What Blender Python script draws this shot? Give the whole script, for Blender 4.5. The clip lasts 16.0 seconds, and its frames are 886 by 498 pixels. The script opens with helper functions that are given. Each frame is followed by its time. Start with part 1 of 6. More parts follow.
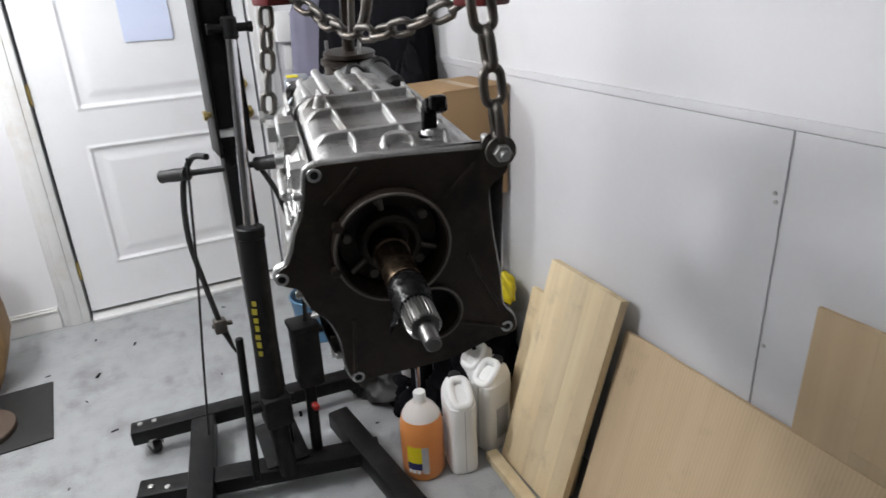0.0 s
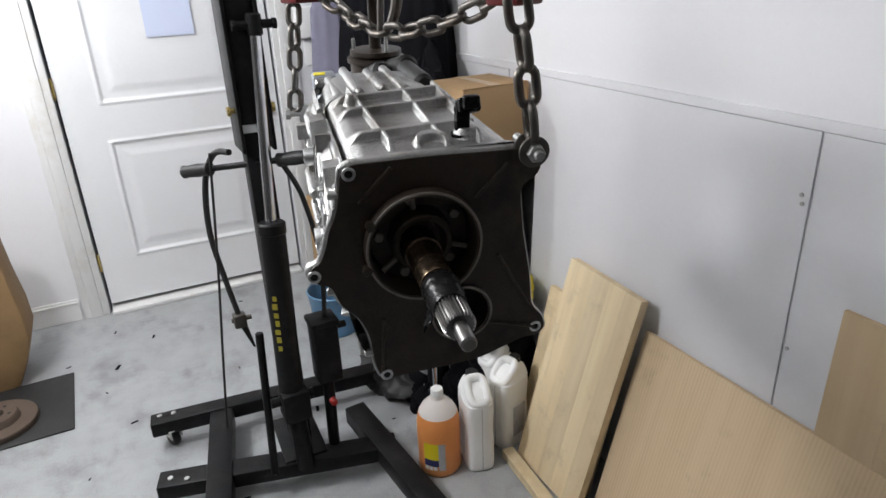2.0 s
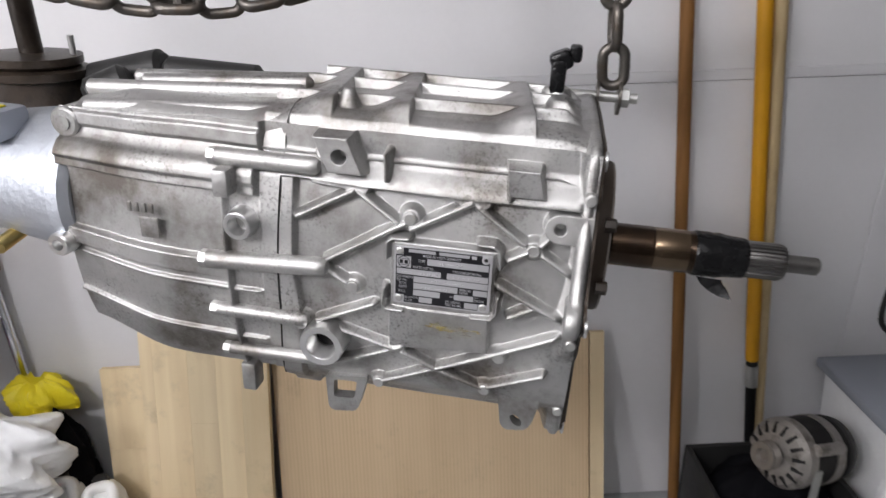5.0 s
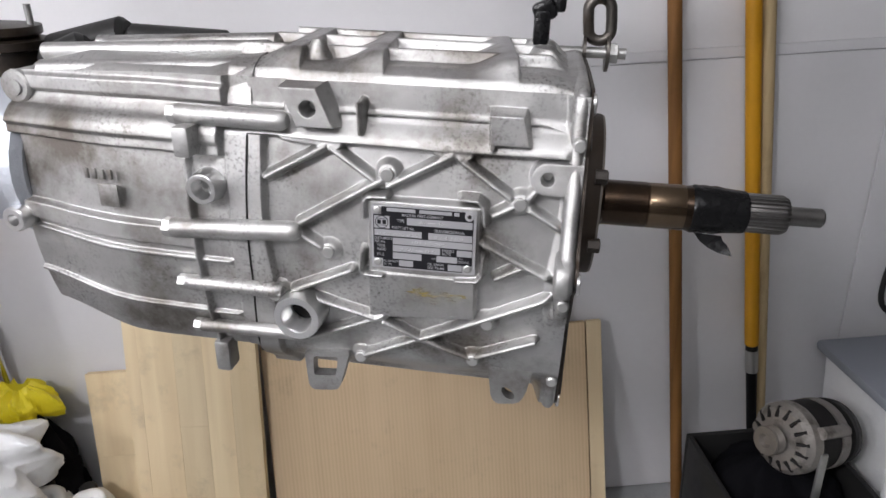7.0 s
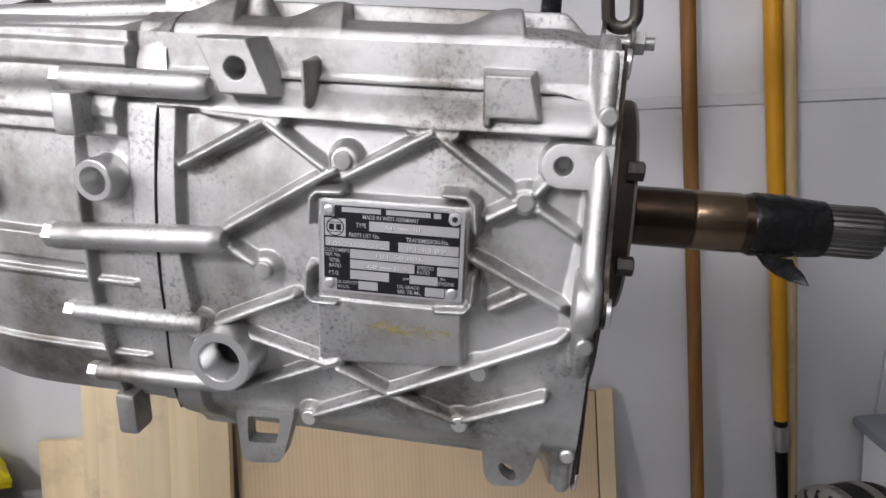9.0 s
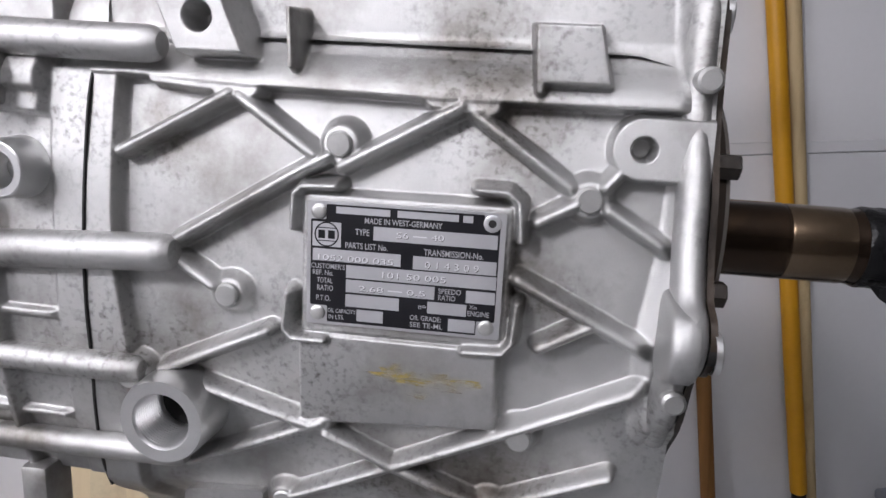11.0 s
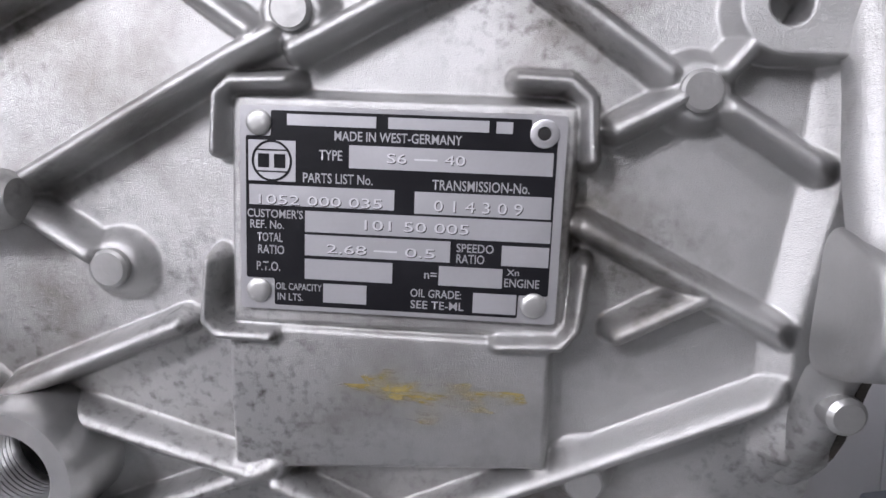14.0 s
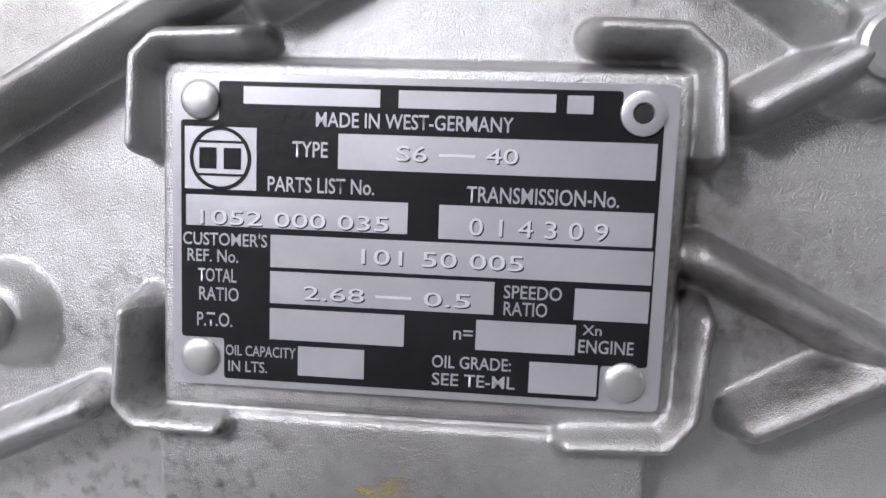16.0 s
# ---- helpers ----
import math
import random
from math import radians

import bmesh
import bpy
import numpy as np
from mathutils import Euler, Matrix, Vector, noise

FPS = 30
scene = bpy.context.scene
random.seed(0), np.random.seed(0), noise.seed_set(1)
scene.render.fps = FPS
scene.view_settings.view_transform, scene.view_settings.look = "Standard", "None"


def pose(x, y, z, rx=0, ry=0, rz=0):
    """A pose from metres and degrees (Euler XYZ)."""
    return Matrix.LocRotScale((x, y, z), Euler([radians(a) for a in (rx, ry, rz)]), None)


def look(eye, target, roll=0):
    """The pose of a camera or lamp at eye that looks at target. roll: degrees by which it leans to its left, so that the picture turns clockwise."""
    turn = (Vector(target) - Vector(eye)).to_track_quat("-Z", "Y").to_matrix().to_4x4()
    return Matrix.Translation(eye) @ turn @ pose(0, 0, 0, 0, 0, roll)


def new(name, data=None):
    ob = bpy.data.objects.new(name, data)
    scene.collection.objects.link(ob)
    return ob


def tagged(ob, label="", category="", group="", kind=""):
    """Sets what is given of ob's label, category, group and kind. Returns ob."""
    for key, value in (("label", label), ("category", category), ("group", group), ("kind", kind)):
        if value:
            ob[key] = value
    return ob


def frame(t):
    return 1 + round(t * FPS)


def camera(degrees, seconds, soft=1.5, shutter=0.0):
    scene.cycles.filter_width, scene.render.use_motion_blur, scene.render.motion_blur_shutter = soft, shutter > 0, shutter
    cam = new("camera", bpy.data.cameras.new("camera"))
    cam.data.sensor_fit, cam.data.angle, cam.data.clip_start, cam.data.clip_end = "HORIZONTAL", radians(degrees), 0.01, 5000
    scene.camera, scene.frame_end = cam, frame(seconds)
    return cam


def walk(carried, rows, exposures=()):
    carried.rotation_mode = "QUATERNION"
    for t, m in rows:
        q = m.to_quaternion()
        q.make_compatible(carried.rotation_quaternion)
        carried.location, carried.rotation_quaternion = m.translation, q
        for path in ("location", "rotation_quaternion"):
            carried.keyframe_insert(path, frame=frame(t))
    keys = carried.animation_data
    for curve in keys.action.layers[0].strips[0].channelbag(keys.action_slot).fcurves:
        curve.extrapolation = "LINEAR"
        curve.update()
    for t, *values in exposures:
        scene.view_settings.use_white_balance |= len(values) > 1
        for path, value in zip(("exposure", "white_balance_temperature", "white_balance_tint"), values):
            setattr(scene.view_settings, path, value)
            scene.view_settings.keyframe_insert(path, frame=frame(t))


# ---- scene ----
cam = camera(68.4, 16.0, soft=1.5, shutter=0.3)
PATH = [
    (0, (0.369, 0.165, 1.666), (-1.27, 1.008, 0.888), -2.6),
    (0.5, (0.351, 0.152, 1.668), (-1.339, 0.899, 0.904), -2.8),
    (1, (0.352, 0.154, 1.665), (-1.317, 0.922, 0.875), -2.4),
    (1.5, (0.355, 0.152, 1.67), (-1.297, 0.963, 0.887), -2.3),
    (2, (0.359, 0.145, 1.671), (-1.293, 0.951, 0.885), -2.4),
    (2.5, (0.35, 0.119, 1.669), (-1.281, 0.965, 0.88), -2.0),
    (3, (0.191, -0.036, 1.661), (-1.183, 1.164, 0.841), -2.5),
    (3.2, (0.109, -0.106, 1.655), (-1.167, 1.193, 0.827), -2.6),
    (3.5, (0.031, -0.129, 1.631), (-1.021, 1.382, 0.849), -1.1),
    (4, (-0.178, -0.093, 1.613), (-0.849, 1.625, 0.838), -2.3),
    (4.5, (-0.347, -0.033, 1.596), (-0.684, 1.777, 0.815), -2.1),
    (5, (-0.46, -0.135, 1.616), (-0.416, 1.692, 0.805), -1.8),
    (5.2, (-0.472, -0.156, 1.64), (-0.372, 1.60, 0.725), -1.9),
    (7.3, (-0.437, -0.095, 1.544), (-0.402, 1.757, 0.789), -4.0),
    (7.5, (-0.427, -0.078, 1.53), (-0.419, 1.785, 0.802), -4.2),
    (8, (-0.432, -0.046, 1.513), (-0.398, 1.824, 0.806), -3.9),
    (8.5, (-0.43, -0.022, 1.496), (-0.355, 1.87, 0.853), -3.5),
    (9, (-0.432, 0.002, 1.479), (-0.367, 1.911, 0.886), -2.4),
    (9.5, (-0.426, 0.029, 1.473), (-0.368, 1.951, 0.923), -1.5),
    (9.7, (-0.427, 0.038, 1.465), (-0.372, 1.972, 0.955), -1.3),
    (12, (-0.4614, 0.1322, 1.417), (-0.244, 2.08, 1.017), -0.9),
    (12.5, (-0.455, 0.1481, 1.41), (-0.2017, 2.09, 1.002), -0.6),
    (13, (-0.4582, 0.1641, 1.408), (-0.1933, 2.106, 1.011), -1.3),
    (13.5, (-0.4592, 0.1772, 1.389), (-0.1919, 2.126, 1.027), -1.8),
    (14, (-0.4609, 0.1942, 1.388), (-0.1999, 2.144, 1.027), -2.0),
    (14.5, (-0.4556, 0.2101, 1.386), (-0.216, 2.173, 1.082), -2.0),
    (15, (-0.4537, 0.225, 1.38), (-0.2304, 2.197, 1.126), -1.8),
    (15.5, (-0.457, 0.241, 1.382), (-0.209, 2.208, 1.122), -1.8),
    (16, (-0.459, 0.254, 1.379), (-0.203, 2.221, 1.123), -2.1),
]
EXPOSURES = [(0, 0.14, 6450, 10), (2.6, 0.14, 6450, 10), (4.0, 0.02, 6600, 13), (5.2, 0.02, 6550, 14), (7.3, 0.04, 6480, 14), (9.7, 0.04, 6480, 14), (11.8, -0.12, 6250, 18), (14.5, -0.10, 6250, 18), (16, 0.08, 6230, 17)]
walk(cam, [(t, look(eye, target, roll)) for t, eye, target, roll in PATH], EXPOSURES)


# ---------------------------------------------------------------- light
world = bpy.data.worlds.new("world")
scene.world = world
world.use_nodes = True
world.node_tree.nodes["Background"].inputs[0].default_value = (0.55, 0.6, 0.7, 1)
world.node_tree.nodes["Background"].inputs[1].default_value = 0.02


def lamp(name, at, power, size, tint):
    """A point lamp under the ceiling, for the bare bulbs and the added fill."""
    data = bpy.data.lights.new(name, "POINT")
    data.shadow_soft_size, data.energy, data.color = size, power, tint
    ob = new(name, data)
    ob.matrix_world = Matrix.Translation(at)
    return ob


lamp("ceiling_bulb", (-1.40, -0.70, 2.26), 70, 0.11, (0.98, 0.985, 1.0))
lamp("middle_bulb", (-0.5, -0.40, 2.26), 11, 0.09, (0.98, 0.985, 1.0))
# added fill that brightens the door side, no bulb known there
lamp("door_fill", (-2.5, -0.70, 2.26), 46, 0.11, (0.98, 0.985, 1.0))
# weak ambient fill, added without a real source
lamp("far_fill", (1.6, -1.9, 2.26), 2, 0.11, (0.98, 0.985, 1.0))


# ---------------------------------------------------------------- materials
def shader(name, base, rough=0.5, metal=0.0, scale=20.0, vary=0.15, bump=0.1, fine=150.0, stain=None, stain_scale=3.0,
           stain_amount=0.5, coat=0.0, depth=0.002, ior=1.45, lump=0.0, lump_scale=90.0, speck=0.0, spread=0.52):
    """A surface with grain and larger patches: base colour, roughness and relief vary at two scales."""
    mat = bpy.data.materials.new(name)
    mat.use_nodes = True
    nt = mat.node_tree
    n, l = nt.nodes, nt.links
    b = n["Principled BSDF"]
    b.inputs["Metallic"].default_value = metal
    b.inputs["IOR"].default_value = ior
    b.inputs["Coat Weight"].default_value = coat
    geo = n.new("ShaderNodeTexCoord")
    big, small = n.new("ShaderNodeTexNoise"), n.new("ShaderNodeTexNoise")
    big.inputs["Scale"].default_value, big.inputs["Detail"].default_value = scale, 5
    small.inputs["Scale"].default_value, small.inputs["Detail"].default_value = fine, 3
    for t in (big, small):
        l.new(geo.outputs["Object"], t.inputs["Vector"])
    dark, light = [c * (1 - vary) for c in base], [min(1, c * (1 + vary)) for c in base]
    ramp = n.new("ShaderNodeMix")
    ramp.data_type = "RGBA"
    ramp.inputs[6].default_value, ramp.inputs[7].default_value = (*dark, 1), (*light, 1)
    add = n.new("ShaderNodeMath")
    add.operation = "MULTIPLY_ADD"
    add.inputs[1].default_value, add.inputs[2].default_value = 0.45, 0.0
    l.new(small.outputs["Fac"], add.inputs[0])
    mixf = n.new("ShaderNodeMath")
    mixf.operation = "MULTIPLY_ADD"
    mixf.inputs[1].default_value = 0.75
    l.new(big.outputs["Fac"], mixf.inputs[0])
    l.new(add.outputs[0], mixf.inputs[2])
    l.new(mixf.outputs[0], ramp.inputs[0])
    colour = ramp.outputs[2]
    if stain:
        patch = n.new("ShaderNodeTexNoise")
        patch.inputs["Scale"].default_value, patch.inputs["Detail"].default_value = stain_scale, 6
        patch.inputs["Roughness"].default_value = 0.65
        l.new(geo.outputs["Object"], patch.inputs["Vector"])
        edge = n.new("ShaderNodeMapRange")
        edge.inputs[1].default_value, edge.inputs[2].default_value = spread, spread + 0.2
        edge.inputs[4].default_value = stain_amount
        l.new(patch.outputs["Fac"], edge.inputs[0])
        over = n.new("ShaderNodeMix")
        over.data_type = "RGBA"
        over.inputs[7].default_value = (*stain, 1)
        l.new(edge.outputs[0], over.inputs[0])
        l.new(colour, over.inputs[6])
        colour = over.outputs[2]
    if speck:
        # pits and oily crumbs that gather in loose clouds
        dots, cloud, both, dirt = n.new("ShaderNodeTexNoise"), n.new("ShaderNodeTexNoise"), n.new("ShaderNodeMath"), n.new("ShaderNodeMix")
        dots.inputs["Scale"].default_value, dots.inputs["Detail"].default_value = 330, 4
        cloud.inputs["Scale"].default_value, cloud.inputs["Detail"].default_value = 17, 3
        r1, r2 = n.new("ShaderNodeMapRange"), n.new("ShaderNodeMapRange")
        r1.inputs[1].default_value, r1.inputs[2].default_value = 0.5, 0.75
        r2.inputs[1].default_value, r2.inputs[2].default_value, r2.inputs[4].default_value = 0.44, 0.66, speck
        for t, r in ((dots, r1), (cloud, r2)):
            l.new(geo.outputs["Object"], t.inputs["Vector"])
            l.new(t.outputs["Fac"], r.inputs[0])
        both.operation = "MULTIPLY"
        l.new(r1.outputs[0], both.inputs[0])
        l.new(r2.outputs[0], both.inputs[1])
        dirt.data_type = "RGBA"
        dirt.inputs[7].default_value = (0.05, 0.042, 0.034, 1)
        l.new(both.outputs[0], dirt.inputs[0])
        l.new(colour, dirt.inputs[6])
        colour = dirt.outputs[2]
    l.new(colour, b.inputs["Base Color"])
    rr = n.new("ShaderNodeMapRange")
    rr.inputs[3].default_value, rr.inputs[4].default_value = max(0.03, rough - 0.12), min(1, rough + 0.12)
    l.new(mixf.outputs[0], rr.inputs[0])
    l.new(rr.outputs[0], b.inputs["Roughness"])
    if bump:
        bm_ = n.new("ShaderNodeBump")
        bm_.inputs["Strength"].default_value, bm_.inputs["Distance"].default_value = bump, depth
        l.new(small.outputs["Fac"], bm_.inputs["Height"])
        if lump:
            wide, under = n.new("ShaderNodeTexNoise"), n.new("ShaderNodeBump")
            wide.inputs["Scale"].default_value, wide.inputs["Detail"].default_value = lump_scale, 4
            under.inputs["Strength"].default_value, under.inputs["Distance"].default_value = 0.6, lump
            l.new(geo.outputs["Object"], wide.inputs["Vector"])
            l.new(wide.outputs["Fac"], under.inputs["Height"])
            l.new(under.outputs[0], bm_.inputs["Normal"])
        l.new(bm_.outputs[0], b.inputs["Normal"])
    return mat


def wood(name, base, dark, along, scale=14.0, ribs=0.0, least=0.88):
    """Wood with grain stretched along one axis, each piece a little different; ribs are fine sanding ridges across x."""
    mat = shader(name, base, 0.62, bump=0.05)
    n, l = mat.node_tree.nodes, mat.node_tree.links
    b = n["Principled BSDF"]
    co, mp, wave, obj = n.new("ShaderNodeTexCoord"), n.new("ShaderNodeMapping"), n.new("ShaderNodeTexNoise"), n.new("ShaderNodeObjectInfo")
    mp.inputs["Scale"].default_value = tuple(0.06 if i == along else 1.0 for i in range(3))
    shift = n.new("ShaderNodeVectorMath")
    l.new(co.outputs["Object"], shift.inputs[0])
    l.new(obj.outputs["Random"], shift.inputs[1])
    l.new(shift.outputs[0], mp.inputs["Vector"])
    wave.inputs["Scale"].default_value, wave.inputs["Detail"].default_value, wave.inputs["Distortion"].default_value = scale, 6, 0.4
    l.new(mp.outputs[0], wave.inputs["Vector"])
    mix, tint = n.new("ShaderNodeMix"), n.new("ShaderNodeHueSaturation")
    mix.data_type = "RGBA"
    mix.inputs[6].default_value, mix.inputs[7].default_value = (*dark, 1), (*base, 1)
    ramp = n.new("ShaderNodeMapRange")
    ramp.inputs[1].default_value, ramp.inputs[2].default_value = 0.3, 0.68
    l.new(wave.outputs["Fac"], ramp.inputs[0])
    l.new(ramp.outputs[0], mix.inputs[0])
    val = n.new("ShaderNodeMapRange")
    val.inputs[3].default_value, val.inputs[4].default_value = least, 1.06
    l.new(obj.outputs["Random"], val.inputs[0])
    l.new(val.outputs[0], tint.inputs["Value"])
    l.new(mix.outputs[2], tint.inputs["Color"])
    colour = tint.outputs[0]
    # grey handling marks and small dents
    soil, reach, worn = n.new("ShaderNodeTexNoise"), n.new("ShaderNodeMapRange"), n.new("ShaderNodeMix")
    soil.inputs["Scale"].default_value, soil.inputs["Detail"].default_value, soil.inputs["Roughness"].default_value = 9, 8, 0.7
    reach.inputs[1].default_value, reach.inputs[2].default_value, reach.inputs[4].default_value = 0.56, 0.80, 0.6
    worn.data_type = "RGBA"
    worn.inputs[7].default_value = tuple(c * 0.55 for c in dark) + (1,)
    l.new(shift.outputs[0], soil.inputs["Vector"])
    l.new(soil.outputs["Fac"], reach.inputs[0])
    l.new(reach.outputs[0], worn.inputs[0])
    l.new(colour, worn.inputs[6])
    colour = worn.outputs[2]
    if ribs:
        bands, pale, patch, gate, relief = n.new("ShaderNodeTexWave"), n.new("ShaderNodeMix"), n.new("ShaderNodeTexNoise"), n.new("ShaderNodeMath"), n.new("ShaderNodeBump")
        bands.inputs["Scale"].default_value, bands.inputs["Distortion"].default_value = ribs, 0.8
        patch.inputs["Scale"].default_value = 3.0
        gate.operation = "MULTIPLY"
        pale.data_type = "RGBA"
        pale.inputs[7].default_value = tuple(min(1, c * 1.14) for c in base) + (1,)
        for t in (bands, patch):
            l.new(co.outputs["Object"], t.inputs["Vector"])
        l.new(bands.outputs["Fac"], gate.inputs[0])
        l.new(patch.outputs["Fac"], gate.inputs[1])
        l.new(gate.outputs[0], pale.inputs[0])
        l.new(colour, pale.inputs[6])
        colour = pale.outputs[2]
        relief.inputs["Strength"].default_value, relief.inputs["Distance"].default_value = 0.15, 0.001
        l.new(gate.outputs[0], relief.inputs["Height"])
        l.new(relief.outputs[0], b.inputs["Normal"])
    l.new(colour, b.inputs["Base Color"])
    return mat


def clear(name, tint, rough=0.1, transmission=1.0):
    mat = bpy.data.materials.new(name)
    mat.use_nodes = True
    b = mat.node_tree.nodes["Principled BSDF"]
    b.inputs["Base Color"].default_value, b.inputs["Roughness"].default_value = (*tint, 1), rough
    b.inputs["Transmission Weight"].default_value, b.inputs["IOR"].default_value = transmission, 1.35
    return mat


ALU = shader("cast_aluminium", (0.435, 0.435, 0.43), 0.385, 0.88, 40, 0.30, 0.75, 3400, (0.085, 0.066, 0.048), 10, 0.85, depth=0.00030, lump=0.00024, lump_scale=480, speck=0.75, spread=0.46)
ALU_TAIL = shader("tail_aluminium", (0.50, 0.53, 0.58), 0.45, 0.75, 12, 0.12, 0.3, 900, depth=0.0006, lump=0.002)
ALU_BARE = shader("machined_aluminium", (0.66, 0.66, 0.66), 0.3, 0.95, 30, 0.1, 0.2, 500, depth=0.0004)
BOLT = shader("zinc_bolt", (0.45, 0.45, 0.44), 0.42, 0.8, 60, 0.2, 0.3, 500, depth=0.0004)
STEEL = shader("chain_steel", (0.13, 0.12, 0.11), 0.45, 0.9, 60, 0.3, 0.3, 300, (0.12, 0.08, 0.05), 25, 0.6, depth=0.0006)
CHROME = shader("chrome_rod", (0.75, 0.76, 0.8), 0.1, 1.0, 20, 0.05, 0.0)
OILY = shader("oily_black_casting", (0.036, 0.026, 0.019), 0.38, 0.2, 14, 0.55, 0.6, 260, (0.007, 0.006, 0.005), 15, 0.9, depth=0.0008, spread=0.47)
RUSTY = shader("rusty_oily_ring", (0.040, 0.028, 0.020), 0.5, 0.3, 40, 0.35, 0.4, 260, (0.03, 0.025, 0.02), 22, 0.7, depth=0.0006)
OILY_LIGHT = shader("oily_ring", (0.22, 0.20, 0.18), 0.45, 0.5, 30, 0.3, 0.3, 260, depth=0.0006)
SHAFT = shader("oil_stained_steel", (0.040, 0.027, 0.019), 0.17, 0.9, 25, 0.4, 0.1, 300, (0.12, 0.075, 0.042), 18, 0.45, depth=0.0004)
SPLINE = shader("worn_spline_steel", (0.17, 0.165, 0.16), 0.32, 0.95, 60, 0.25, 0.1, 300, depth=0.0004)
TAPE = shader("black_tape", (0.006, 0.006, 0.0065), 0.25, 0.0, 40, 0.3, 0.5, 120, depth=0.003, ior=1.25)
RUBBER = shader("black_rubber", (0.016, 0.016, 0.016), 0.5, 0.0, 30, 0.3, 0.3, 200, depth=0.001)
BLACK_PAINT = shader("black_enamel", (0.007, 0.007, 0.0075), 0.38, 0.0, 25, 0.3, 0.25, 160, (0.030, 0.028, 0.026), 14, 0.5, depth=0.0012, ior=1.24)
RED_PAINT = shader("dark_red_paint", (0.10, 0.009, 0.009), 0.4, 0.0, 25, 0.25, 0.2, 160, depth=0.001)
WALL = shader("white_wall_paint", (0.74, 0.74, 0.755), 0.55, 0.0, 1.6, 0.045, 0.12, 90, (0.60, 0.60, 0.61), 1.1, 0.35, depth=0.002)
PANEL = shader("white_board_paint", (0.70, 0.70, 0.72), 0.5, 0.0, 1.8, 0.05, 0.1, 70, (0.55, 0.55, 0.57), 1.3, 0.35, depth=0.002)
TRIM = shader("scuffed_trim_paint", (0.72, 0.72, 0.71), 0.45, 0.0, 6, 0.05, 0.12, 60, (0.50, 0.44, 0.34), 7, 0.4, depth=0.002)
DOOR = shader("white_door_paint", (0.76, 0.77, 0.78), 0.4, 0.0, 2.5, 0.035, 0.08, 80, (0.64, 0.63, 0.6), 3, 0.25, depth=0.002)
# dark tone for the unseen walls, so that little light bounces back
DULL = shader("unseen_dark_wall", (0.10, 0.095, 0.09), 0.8, 0.0, 3, 0.2, 0.2, 50, depth=0.003)
CEILING = shader("ceiling_white", (0.72, 0.72, 0.71), 0.8, 0.0, 3, 0.04, 0.2, 50, depth=0.003)
CONCRETE = shader("worn_grey_concrete", (0.32, 0.33, 0.335), 0.5, 0.0, 7, 0.26, 0.5, 130, (0.16, 0.16, 0.16), 4.3, 0.7, depth=0.002, speck=0.7)
CARD = shader("brown_cardboard", (0.36, 0.23, 0.115), 0.75, 0.0, 8, 0.08, 0.12, 120, depth=0.001)
KRAFT = shader("kraft_paper", (0.25, 0.155, 0.07), 0.7, 0.0, 7, 0.16, 0.2, 120, (0.17, 0.105, 0.05), 5, 0.5, depth=0.001)
PINE = wood("edge_glued_pine", (0.82, 0.68, 0.45), (0.70, 0.55, 0.34), 2, 22, 0.0, 0.74)
PLY = wood("birch_ply", (0.62, 0.475, 0.305), (0.54, 0.40, 0.245), 2, 20)
PLY_RIBBED = wood("ribbed_birch_ply", (0.62, 0.475, 0.305), (0.54, 0.40, 0.245), 2, 20, 30)
POLE_BROWN = wood("stained_pole_wood", (0.25, 0.115, 0.03), (0.14, 0.06, 0.014), 2, 40)
POLE_YELLOW = shader("yellow_pole_paint", (0.52, 0.25, 0.008), 0.42, 0.0, 20, 0.15, 0.1, 120)
POLE_CREAM = wood("pale_pole_wood", (0.55, 0.43, 0.25), (0.42, 0.31, 0.16), 2, 40)
WHITE_PLASTIC = shader("white_plastic", (0.84, 0.84, 0.83), 0.35, 0.0, 10, 0.04, 0.05, 100)
WHITE_SHEET = shader("crumpled_white_plastic", (0.83, 0.84, 0.85), 0.4, 0.0, 20, 0.08, 0.4, 60, depth=0.004)
YELLOW = shader("yellow_print", (0.75, 0.62, 0.02), 0.45, 0.0, 10, 0.08, 0.05, 100)
NAVY = shader("navy_print", (0.03, 0.03, 0.12), 0.45, 0.0, 10, 0.1, 0.05, 100)
GREY_PRINT = shader("grey_print", (0.45, 0.45, 0.47), 0.5, 0.0, 30, 0.3, 0.05, 100)
JUICE = clear("orange_fluid", (1.0, 0.40, 0.12), 0.3, 0.3)
JUG = clear("milky_jug_plastic", (0.95, 0.90, 0.86), 0.4, 0.35)
CLOTH_BLACK = shader("black_cloth", (0.006, 0.006, 0.0075), 0.85, 0.0, 12, 0.4, 0.5, 300, depth=0.002, ior=1.15)
CLOTH_GREY = shader("grey_violet_cloth", (0.16, 0.155, 0.21), 0.85, 0.0, 12, 0.2, 0.4, 300, depth=0.002)
BRASS = shader("brass", (0.55, 0.42, 0.16), 0.28, 1.0, 30, 0.15, 0.1, 200)
GREY_BOX = shader("grey_metal_box", (0.28, 0.30, 0.34), 0.45, 0.2, 10, 0.08, 0.05, 100)
PAPER = shader("pale_blue_paper", (0.58, 0.64, 0.80), 0.7, 0.0, 5, 0.03, 0.05, 50)
RED = shader("red_plastic", (0.42, 0.02, 0.015), 0.4, 0.0, 10, 0.15, 0.05, 100)
PINK = shader("faded_red_label", (0.45, 0.10, 0.10), 0.4, 0.0, 20, 0.25, 0.05, 100)
BLUE = shader("deep_blue_plastic", (0.03, 0.03, 0.32), 0.35, 0.0, 10, 0.15, 0.05, 100)
